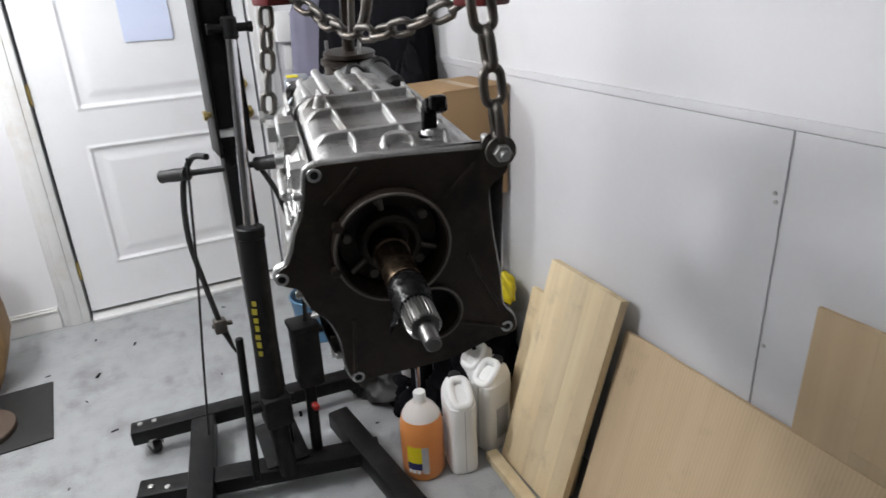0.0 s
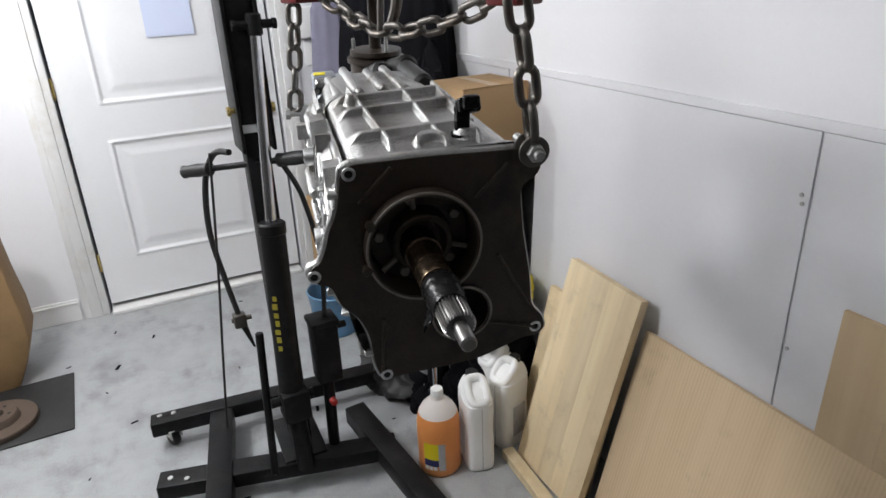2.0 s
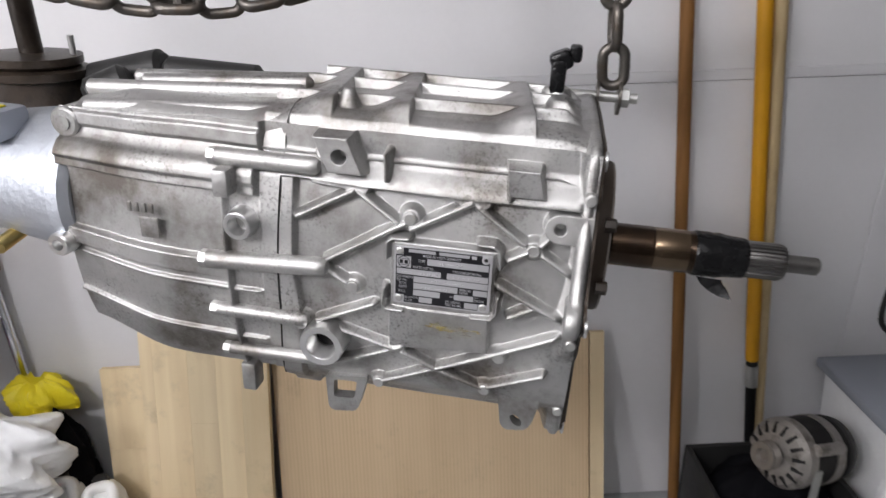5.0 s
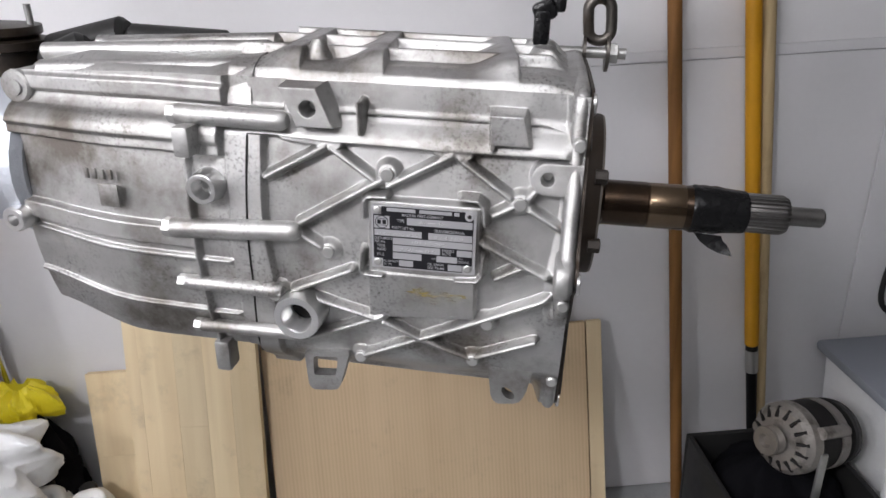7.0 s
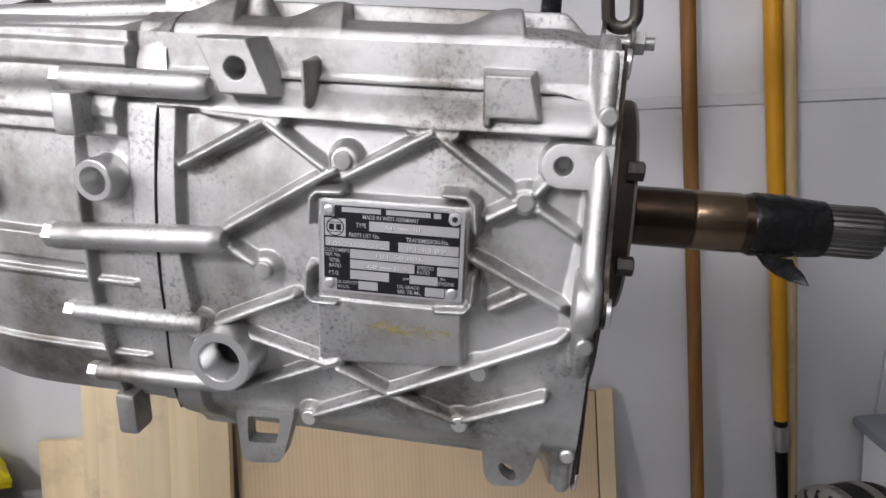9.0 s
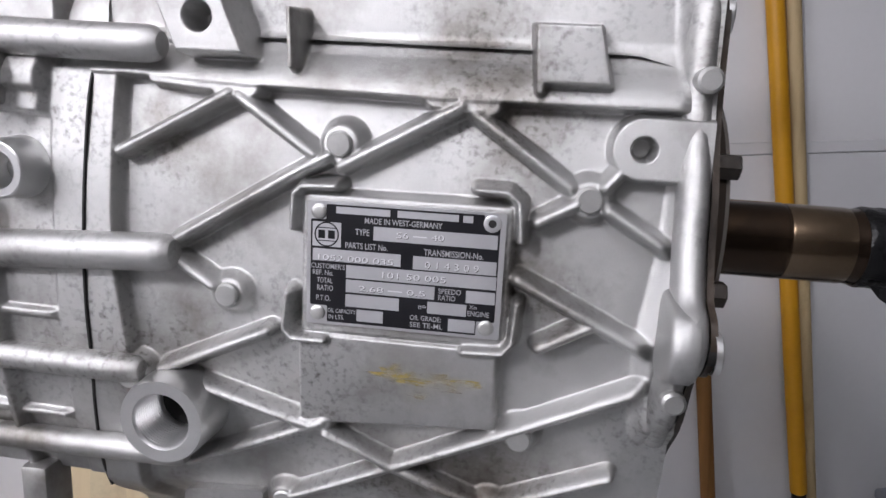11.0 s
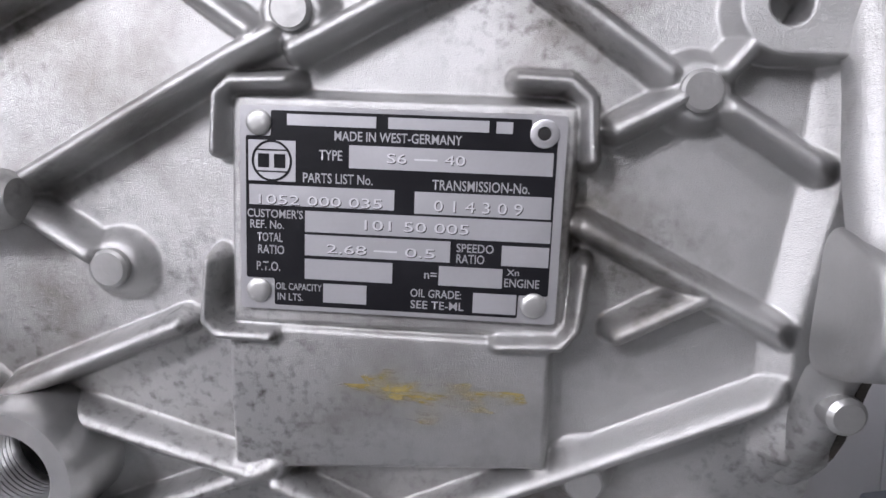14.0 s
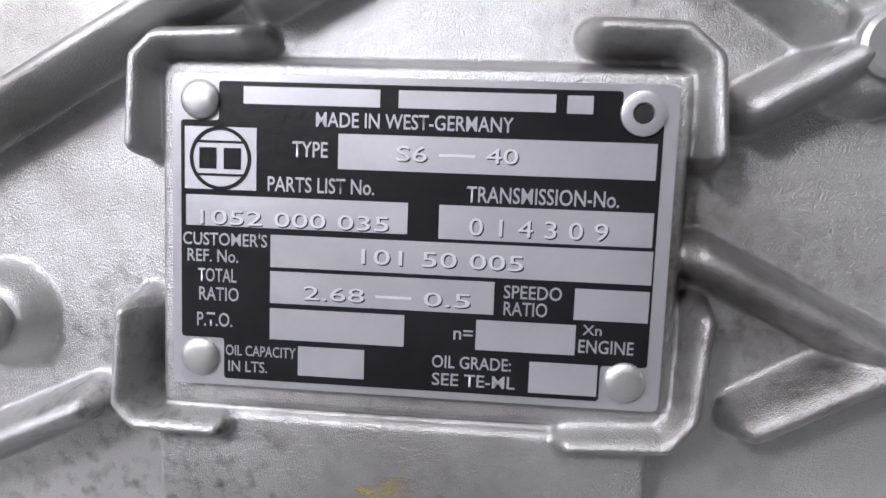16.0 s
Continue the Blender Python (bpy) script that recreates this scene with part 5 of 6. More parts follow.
pump = part("pump_body", box((0.065, 0.065, 0.40), (0.150, 0.150, 0.615), 0.010), BLACK_PAINT, hoist, "black pump body")
part("pump_lid", box((0.060, 0.060, 0.612), (0.155, 0.155, 0.635), 0.006), BLACK_PAINT, pump)
part("pump_knob", rod(bmesh.new(), (0.11, 0.15, 0.59), (0.11, 0.185, 0.59), 0.012, 12), BLACK_PAINT, pump)
part("release_knob", rod(bmesh.new(), (0.14, 0.10, 0.33), (0.165, 0.105, 0.325), 0.012, 14, soft=0.003), RED, pump, "small red release knob")
part("pump_stem", rod(bmesh.new(), (0.10, 0.10, 0.12), (0.105, 0.105, 0.40), 0.02, 14), BLACK_PAINT, pump)
h0, h1 = Vector(rel(-1.825, 0.300, 1.108)), Vector(rel(-1.462, 0.615, 1.192))
bar = part("handle_bar", rod(bmesh.new(), h0, h1, 0.0095, 14), BLACK_PAINT, hoist, "black cross handle")
d = (h1 - h0).normalized()
for s in (0.0, (h1 - h0).length - 0.11):
    bm = spin(bmesh.new(), [(0, 0.014), (0.003, 0.021), (0.02, 0.019), (0.06, 0.0215), (0.098, 0.019), (0.103, 0.023), (0.11, 0.022), (0.112, 0.011)],
              Matrix.Translation(h0 + d * s) @ d.to_track_quat("Z", "Y").to_matrix().to_4x4(), 18)
    part("rubber_grip", bm, RUBBER, bar, "black rubber hand grip")
bm = hose(bmesh.new(), [rel(-1.70, 0.43, 1.18), rel(-1.79, 0.395, 1.16), rel(-1.845, 0.36, 1.06), rel(-1.86, 0.345, 0.88), rel(-1.85, 0.365, 0.70), rel(-1.842, 0.388, 0.55)], 0.010, 10)
loose = part("hydraulic_hose", bm, RUBBER, hoist, "black hose hanging from the handle")
part("hose_clip", rod(box(tuple(Vector(rel(-1.842, 0.388, 0.52)) - Vector((0.022, 0.022, 0.012))), tuple(Vector(rel(-1.842, 0.388, 0.55)) + Vector((0.022, 0.022, 0.01))), 0.006),
                      rel(-1.845, 0.36, 0.535), rel(-1.845, 0.43, 0.535), 0.009, 10), STEEL, loose)
part("hose_tail", rod(bmesh.new(), rel(-1.845, 0.395, 0.52), rel(-1.853, 0.425, 0.405), 0.014, 10, 0.004), RUBBER, loose)
part("pull_cord", hose(bmesh.new(), [rel(-1.72, 0.375, 1.18), rel(-1.78, 0.345, 0.8), rel(-1.80, 0.30, 0.4), rel(-1.80, 0.27, 0.13)], 0.0045, 6), RUBBER, hoist, "thin black cord")
part("second_hose", hose(bmesh.new(), [rel(-1.56, 0.56, 1.15), rel(-1.54, 0.60, 1.05), rel(-1.53, 0.63, 0.85), rel(-1.53, 0.62, 0.63)], 0.008, 8), RUBBER, hoist, "black hydraulic hose")


def caster(x, y, turn):
    m = Matrix.Translation(rel(x, y)) @ Matrix.Rotation(radians(turn), 4, "Z")
    root = part("caster_fork", block(box((-0.03, -0.024, 0.045), (0.03, -0.019, 0.085), 0.002, m), (-0.03, 0.019, 0.045), (0.03, 0.024, 0.085), 0.002, m), BOLT, hoist, "zinc caster fork")
    part("wheel", rod(bmesh.new(), m @ Vector((-0.012, -0.017, 0.037)), m @ Vector((-0.012, 0.017, 0.037)), 0.037, 24, soft=0.006), RUBBER, root, "black caster wheel")
    part("swivel_plate", box((-0.036, -0.03, 0.085), (0.036, 0.03, 0.0752 + 0.012), 0.001, m), BOLT, root)


for x, y, a in ((-1.975, 0.085, 20), (-1.89, 0.955, 70), (-0.80, 0.06, 0), (-0.80, 0.815, 10)):
    caster(x, y, a)
for x, y in ((-1.99, 0.05), (-1.985, 0.10), (-1.63, 0.05), (-1.60, 0.10)):
    z = 0.135 if x < -1.8 else 0.118
    part("leg_bolt", hexagon(bmesh.new(), rel(x, y, z), (0, 0, 1), 0.010, 0.006), BOLT, hoist, "zinc bolt head on the beam")


# ---------------------------------------------------------------- bottles and boards
def jug_outline(x, y, w, d, z, power=3.2, n=36):
    pts = []
    for k in range(n):
        a = 2 * math.pi * k / n
        c, s = math.cos(a), math.sin(a)
        pts.append((x + w / 2 * math.copysign(abs(c) ** (2 / power), c), y + d / 2 * math.copysign(abs(s) ** (2 / power), s), z))
    return pts


orange = thing("antifreeze_jug", "round gallon jug of orange fluid with yellow label", "jug", (-1.362, 0.937, 0), 20)
bm = spin(bmesh.new(), [(0.0, 0.058), (0.004, 0.068), (0.014, 0.0735), (0.16, 0.0745), (0.19, 0.073), (0.215, 0.066)], None, 40)
orange.matrix_basis = orange.matrix_basis @ Matrix.Diagonal((1.04, 1.04, 1.14, 1))
part("fluid", bm, JUICE, orange, "orange fluid")
bm = spin(bmesh.new(), [(0.2152, 0.0662), (0.235, 0.055), (0.252, 0.038), (0.262, 0.024), (0.272, 0.021)], None, 40)
part("jug_shoulder", bm, JUG, orange, "milky plastic shoulder of the jug")
part("cap", spin(bmesh.new(), [(0.2722, 0.0205), (0.273, 0.0215), (0.292, 0.0210), (0.2955, 0.019), (0.296, 0.004)], None, 30), WHITE_PLASTIC, orange, "white screw cap")


def wrap(name, a0, a1, z0, z1, r, material, label=""):
    bm = bmesh.new()
    n = 14
    rows = [[bm.verts.new(((r + o) * math.cos(radians(a0 + (a1 - a0) * k / n)), (r + o) * math.sin(radians(a0 + (a1 - a0) * k / n)), z)) for k in range(n + 1)] for z, o in ((z0, 0), (z1, 0), (z1, 0.0004), (z0, 0.0004))]
    for a, b in zip(rows, rows[1:] + rows[:1]):
        for k in range(n):
            bm.faces.new((a[k], a[k + 1], b[k + 1], b[k]))
    return part(name, bm, material, orange, label)


wrap("label_yellow", -88, -48, 0.075, 0.135, 0.0752, YELLOW, "yellow label field")
wrap("label_navy", -88, -48, 0.050, 0.075, 0.0752, NAVY, "navy label field with white bars")
wrap("label_side", -48, -30, 0.035, 0.135, 0.0752, GREY_PRINT, "grey printed label side")
for k in range(3):
    wrap("label_bar", -86 + 12 * k, -77 + 12 * k, 0.036, 0.049, 0.0752, WHITE_PLASTIC)


def oil_jug(x, y, turn, w, d, h, label):
    """A tall flat-sided jug with a pinched waist, sloping shoulder, handle and cap."""
    root = thing("oil_jug", label, "jug", (x, y, 0), turn, group="white oil jugs")
    prof = ((0.0, 0.90), (0.006, 0.97), (0.02, 1.0), (0.10, 1.0), (0.14, 0.93), (0.17, 0.95), (0.205, 1.0), (0.235, 0.96))
    bm = loft(bmesh.new(), [jug_outline(0, 0, w * s, d * (s * 0.5 + 0.5), z * h / 0.29, 4) for z, s in prof])
    part("body", bm, WHITE_PLASTIC, root)
    top = h * 0.81
    bm = loft(bmesh.new(), [jug_outline(-w * 0.02, 0, w * 0.96, d * 0.96, top, 4), jug_outline(-w * 0.08, 0, w * 0.80, d * 0.8, top + h * 0.06, 4), jug_outline(-w * 0.14, 0, w * 0.60, d * 0.62, top + h * 0.11, 4), jug_outline(-w * 0.2, 0, w * 0.30, d * 0.5, top + h * 0.14, 3)])
    part("shoulder", bm, WHITE_PLASTIC, root)
    # the grip is a raised loop round a hollow in the sloping shoulder
    low, high, half = (w * 0.40, top + h * 0.015), (-w * 0.10, top + h * 0.17), d * 0.30
    ring = []
    for k in range(25):
        a = 2 * math.pi * k / 24
        u = 0.5 + 0.5 * math.copysign(abs(math.cos(a)) ** 0.6, math.cos(a))
        v = half * math.copysign(abs(math.sin(a)) ** 0.6, math.sin(a))
        ring.append((low[0] + (high[0] - low[0]) * u, v, low[1] + (high[1] - low[1]) * u))
    part("handle", hose(bmesh.new(), ring, 0.015, 12), WHITE_PLASTIC, root)
    part("cap", spin(bmesh.new(), [(0, 0.021), (0.002, 0.022), (0.020, 0.0215), (0.023, 0.019), (0.0232, 0.003)], Matrix.Translation((-w * 0.26, 0, top + h * 0.135)), 24), RUBBER, root, "black screw cap")
    for s in (-1, 1):
        part("side_recess", box((-w * 0.22, s * d * 0.496 - 0.002, h * 0.15), (w * 0.22, s * d * 0.496 + 0.002, h * 0.52), 0.0015), GREY_PRINT if s > 0 else LABEL_WHITE, root)
    part("seam", box((w * 0.498, -0.0012, h * 0.03), (w * 0.5 + 0.0015, 0.0012, h * 0.80), 0.0005), GREY_PRINT, root, "moulding seam")
    return root


oil_jug(-1.335, 1.075, -14, 0.175, 0.105, 0.345, "white plastic oil jug beside an orange jug")
oil_jug(-1.368, 1.232, -72, 0.145, 0.11, 0.35, "white plastic oil jug with a pale label")
oil_jug(-1.482, 1.245, -72, 0.150, 0.11, 0.36, "white plastic oil jug against the wall boards")


def leaning(name, label, category, x0, x1, top, foot_y, top_y, thick, slabs, material, group="", skew=0.0):
    """A board of glued strips that leans with its upper edge against the wall."""
    length = math.hypot(top, top_y - foot_y)
    tilt = math.atan2(top_y - foot_y, top)
    root = tagged(new(name), label, category, group)
    root.matrix_basis = Matrix.Translation((x0, foot_y, 0)) @ Matrix.Rotation(-tilt, 4, "X") @ Matrix.Rotation(skew, 4, "Y")
    x = 0.0
    for w, cut in slabs:
        w *= (x1 - x0)
        pieces = [(0, cut), (cut, 1)] if 0 < cut < 1 else [(0, 1)]
        for a, b in pieces:
            part("strip" if len(slabs) > 1 else "board", box((x + 0.0001, 0, a * length + 0.0001), (x + w - 0.0001, thick, b * length - 0.0001), 0.0012 if len(slabs) == 1 else 0.0003), material, root, "", False)
        x += w
    return root


leaning("plywood_board", "small square tan plywood board leaning on the wall", "board", -0.365, -0.065, 0.965, 1.425, 1.452, 0.012, [(0.45, 0.55), (0.55, 0.7)], PLY, "boards leaning on the wall")
leaning("plywood_board", "large tan plywood board leaning on the wall", "board", -0.915, -0.018, 0.640, 1.270, 1.440, 0.018, [(1, 1)], PLY_RIBBED, "boards leaning on the wall")
leaning("edge_strip", "narrow pale wooden strip beside the large board", "board", -0.014, 0.028, 0.640, 1.275, 1.442, 0.018, [(1, 1)], PINE, "boards leaning on the wall")
leaning("pine_board", "thick edge-glued pine board leaning on the wall", "board", -1.275, -0.935, 0.765, 1.215, 1.408, 0.030, [(0.10, 1), (0.27, 0.28), (0.22, 0.62), (0.20, 1), (0.21, 1)], PINE, "boards leaning on the wall", 0.035)
leaning("pine_board", "shorter edge-glued pine board behind the taller one", "board", -1.40, -0.98, 0.590, 1.295, 1.438, 0.022, [(0.3, 0.6), (0.3, 0.4), (0.4, 0.7)], PINE, "boards leaning on the wall")
tagged(part("floor_plank", box((0, 0, 0), (0.42, 0.045, 0.035), 0.002, pose(-1.285, 1.155, 0, 0, 0, -4)), PINE, None, "", False), "short pine plank lying on the floor before the boards", "plank")


def pole(name, label, lo, hi, r, material):
    root = thing(name, label, "pole", lo, group="poles against the wall")
    d = Vector(hi) - Vector(lo)
    part("shaft", rod(bmesh.new(), (0, 0, 0), d, r, 20, soft=0.004), material, root)
    return root, d


pole("wooden_pole", "brown stained wooden pole leaning on the wall", (0.282, 1.40, 0), (0.139, 1.452, 1.75), 0.0165, POLE_BROWN)
root, d = pole("long_handle", "yellow painted tool handle leaning on the wall", (0.446, 1.400, 0.55), (0.311, 1.448, 1.75), 0.0185, POLE_YELLOW)
u = d.normalized()
part("socket", rod(bmesh.new(), -u * 0.30, u * 0.0, 0.013, 16, 0.016), BLACK_PAINT, root, "black tapered metal socket")
part("socket_band", rod(bmesh.new(), -u * 0.085, -u * 0.015, 0.0175, 16), BOLT, root)
part("lower_stem", rod(bmesh.new(), -u * 0.52, -u * 0.30, 0.012, 14), RUST, root)
pole("wooden_pole", "pale wooden pole leaning beside a yellow handle", (0.537, 1.40, 0), (0.353, 1.454, 1.75), 0.0170, POLE_CREAM)

# ---------------------------------------------------------------- the corner: rack, coats, boxes
rack = thing("wire_rack", "chrome wire shelf rack crowded with cans and bottles", "shelf rack", (-1.905, 1.235, 0))
RX, RY = 0.305, 0.19
for sx in (-1, 1):
    for sy in (-1, 1):
        part("post", rod(bmesh.new(), (sx * RX, sy * RY, 0.0), (sx * RX, sy * RY, 0.93), 0.0125, 14), CHROME, rack, "ribbed chrome post")
for z in (0.10, 0.40, 0.815):
    shelf = part("wire_shelf", rod(bmesh.new(), (-RX, 0, z), (RX, 0, z), 0.0030, 8), CHROME, rack, "chrome wire shelf")
    for dz in (0, -0.03):
        for a, b in (((-RX, -RY), (RX, -RY)), ((-RX, RY), (RX, RY)), ((-RX, -RY), (-RX, RY)), ((RX, -RY), (RX, RY))):
            part("rail", rod(bmesh.new(), (*a, z + dz), (*b, z + dz), 0.0038, 8), CHROME, shelf)
    for k in range(22):
        x = -RX + 2 * RX * (k + 0.5) / 22
        part("wire", rod(bmesh.new(), (x, -RY, z + 0.0035), (x, RY, z + 0.0035), 0.0018, 6), CHROME, shelf)


def can(x, y, z, r, h, material, label, name="spray_can", top=WHITE_PLASTIC):
    root = thing(name, label, "can", (x, y, z))
    part("body", spin(bmesh.new(), [(0, r * 0.94), (0.004, r), (h * 0.78, r), (h * 0.81, r * 0.92), (h * 0.84, r * 0.62)], None, 24), material, root)
    part("cap", spin(bmesh.new(), [(h * 0.845, r * 0.60), (h * 0.86, r * 0.66), (h * 0.985, r * 0.60), (h, r * 0.5), (h + 0.0005, r * 0.1)], None, 20), top, root)
    return root


Z1 = 0.406
can(-1.655, 1.075, Z1, 0.033, 0.30, LABEL_WHITE, "white spray can with a blue band on the rack", top=BOLT)
can(-1.735, 1.070, Z1, 0.034, 0.23, LABEL_WHITE, "white and blue aerosol can on the rack", top=BOLT)
can(-1.790, 1.110, Z1, 0.038, 0.33, BLUE, "deep blue plastic bottle on the rack", "bottle", BLUE)
can(-1.850, 1.075, Z1, 0.033, 0.235, PINK, "faded red aerosol can on the rack", top=BOLT)
can(-1.915, 1.085, Z1, 0.034, 0.30, OLIVE, "olive yellow can on the rack", top=CLOTH_BLACK)
can(-1.985, 1.110, Z1, 0.045, 0.29, CLOTH_BLACK, "black plastic bottle on the rack", "bottle", RED)
can(-2.07, 1.10, Z1, 0.04, 0.24, LABEL_WHITE, "white plastic bottle on the rack", "bottle", WHITE_PLASTIC)
can(-1.79, 1.25, Z1, 0.036, 0.27, RED, "red can at the back of the rack", top=CLOTH_BLACK)
can(-1.94, 1.28, Z1, 0.04, 0.30, LABEL_WHITE, "pale can at the back of the rack", top=BOLT)
Z0 = 0.106
can(-1.875, 1.085, Z0, 0.040, 0.27, PINK, "faded red bottle on the lower shelf", "bottle", RED)
can(-1.97, 1.085, Z0, 0.055, 0.28, WHITE_PLASTIC, "white plastic jug on the lower shelf", "bottle", WHITE_PLASTIC)
can(-1.78, 1.09, Z0, 0.038, 0.20, LABEL_WHITE, "pale bottle on the lower shelf", "bottle", NAVY)
can(-1.69, 1.10, Z0, 0.045, 0.17, CLOTH_BLACK, "black can on the lower shelf", top=CLOTH_BLACK)
can(-2.09, 1.10, Z0, 0.05, 0.25, GREY_BOX, "grey bottle on the lower shelf", "bottle", RED)


def lumpy(name, label, category, at_, size, material, seed, waves=5, sharp=0.18, n=40, m=22, crumple=0.0, dome=False):
    """A crumpled or draped soft body, closed and resting on its base."""
    rnd = random.Random(seed)
    ph = [(rnd.uniform(0, 6.3), rnd.randint(2, waves), rnd.uniform(0.3, 1.0)) for _ in range(5)]
    bm = bmesh.new()
    loops = []
    for j in range(m):
        t = j / (m - 1)
        prof = (0.72 + 0.5 * math.sin(math.pi * min(1, t * 0.9 + 0.1)) ** 0.7) * (1 - max(0, t - 0.82) ** 1.2 * 3.2)
        if dome:
            prof = max(0.03, (1 - t ** 2.4) ** 0.5) * (0.86 + 0.14 * math.sin(3 * t + seed))
        loop = []
        for k in range(n):
            a = 2 * math.pi * k / n
            f = 1 + sharp * sum(w * math.sin(q * a + p + 3.1 * t * q * 0.4) for p, q, w in ph) / 2.4
            loop.append((size[0] / 2 * prof * f * math.cos(a), size[1] / 2 * prof * f * math.sin(a), size[2] * t * (1 + 0.05 * math.sin(2 * a + ph[0][0]))))
        loops.append(loop)
    loft(bm, loops)
    if crumple:
        for v in bm.verts:
            flat = Vector((v.co.x, v.co.y, 0)).normalized() * 1.25
            p = Vector((flat.x + v.co.z * 4, flat.y, v.co.z * 8)) + Vector((seed, seed * 2.3, 0))
            ridge = 1 - abs(noise.noise(p)) * 2.2 + 0.35 * (1 - abs(noise.noise(p * 2.3)) * 2.2)
            out = Vector((v.co.x, v.co.y, (v.co.z - size[2] / 2) * 0.6)).normalized()
            v.co += out * (ridge - 0.7) * crumple
            v.co.z = max(0.0, v.co.z)
    ob = part(name, bm, material, angle=22 if crumple else 35)
    ob.matrix_basis = Matrix.Translation(at_)
    return tagged(ob, label, category)


lumpy("red_pouch", "red cloth pouch on the rack", "pouch", (-1.99, 1.20, 0.823), (0.16, 0.15, 0.07), RED, 4, 5, 0.18, 60, 30, 0.025)
lumpy("black_cloth", "folded black cloth on the rack top", "bundle", (-1.72, 1.20, 0.823), (0.22, 0.26, 0.07), CLOTH_BLACK, 5)
lumpy("backpack", "black rounded backpack beside a cardboard box", "backpack", (-2.10, 1.315, 0.823), (0.40, 0.26, 0.57), CLOTH_BLACK, 7, 4, 0.16, 70, 40, 0.03, True)
lumpy("plastic_bag", "crumpled white plastic bag beside the rack", "plastic bag", (-1.585, 1.20, 0.398), (0.30, 0.19, 0.21), WHITE_SHEET, 11, 7, 0.26, 110, 60, 0.022)
lumpy("yellow_bag", "bright yellow plastic bag behind a white one", "plastic bag", (-1.535, 1.37, 0.514), (0.14, 0.09, 0.10), YELLOW, 13, 3, 0.12, 60, 30, 0.03)
lumpy("black_bag", "black plastic bag under a yellow one", "bag", (-1.52, 1.36, 0.0), (0.14, 0.13, 0.515), CLOTH_BLACK, 61, 6, 0.15, 60, 36, 0.02)
lumpy("black_tool_bag", "black tool bag under the plastic bags", "tool bag", (-1.555, 1.265, 0.0), (0.20, 0.28, 0.400), CLOTH_BLACK, 15, 5, 0.12, 70, 36, 0.04)
lumpy("black_cloth", "black cloth heap under the wire rack", "bundle", (-1.54, 1.12, 0.0), (0.16, 0.12, 0.12), CLOTH_BLACK, 17, 8, 0.25, 70, 36, 0.04)
carton = thing("cardboard_box", "closed brown cardboard box on the wire rack", "cardboard box", (-1.705, 1.315, 0.860), 3)
for w in (("body", (-0.125, -0.135, 0.042), (0.125, 0.135, 0.44), 0.003),):
    part(w[0], box(w[1], w[2], w[3]), CARD, carton)
for s in (-1, 1):
    part("flap", box((-0.125, 0.001 if s > 0 else -0.135, 0.4405), (0.125, 0.135 if s > 0 else -0.001, 0.4435), 0.001), CARD, carton)
part("printed_mark", sheet(circle(0.07, 0.24, 0.05, 28), [circle(0.07, 0.24, 0.036, 28)], 0.0006, Matrix.Translation((0, -0.1352, 0)) @ FACING), shader("faint_print", (0.28, 0.175, 0.085), 0.75), carton, "faint printed ring", False)
part("tape_strip", box((-0.127, -0.02, 0.444), (0.127, 0.02, 0.4446)), shader("packing_tape", (0.40, 0.27, 0.14), 0.3), carton, "", False)
carton2 = thing("cardboard_box", "brown cardboard box standing by the door wall", "cardboard box", (-2.75, 1.12, 0), 8)
part("body", box((-0.13, -0.17, 0), (0.15, 0.16, 0.62), 0.003), CARD, carton2)
for s in (-1, 1):
    part("flap", box((-0.13, 0.002 if s > 0 else -0.17, 0.6205), (0.15, 0.16 if s > 0 else -0.002, 0.6235), 0.001, Matrix.Translation((0, s * 0.16, 0.62)) @ Matrix.Rotation(radians(s * 6), 4, "X") @ Matrix.Translation((0, -s * 0.16, -0.62))), CARD, carton2)
lumpy("red_cloth", "red cloth lying on a cardboard box", "cloth", (-2.74, 1.11, 0.626), (0.28, 0.30, 0.07), RED, 19, 7, 0.2)
bucket = thing("bucket", "blue plastic bucket beside the cardboard box", "bucket", (-2.52, 0.93, 0))
part("body", spin(bmesh.new(), [(0, 0.10), (0.004, 0.105), (0.22, 0.13), (0.226, 0.135), (0.232, 0.13), (0.226, 0.124), (0.02, 0.10), (0.019, 0.01)], None, 30), shader("pale_blue_plastic", (0.10, 0.22, 0.36), 0.4), bucket)


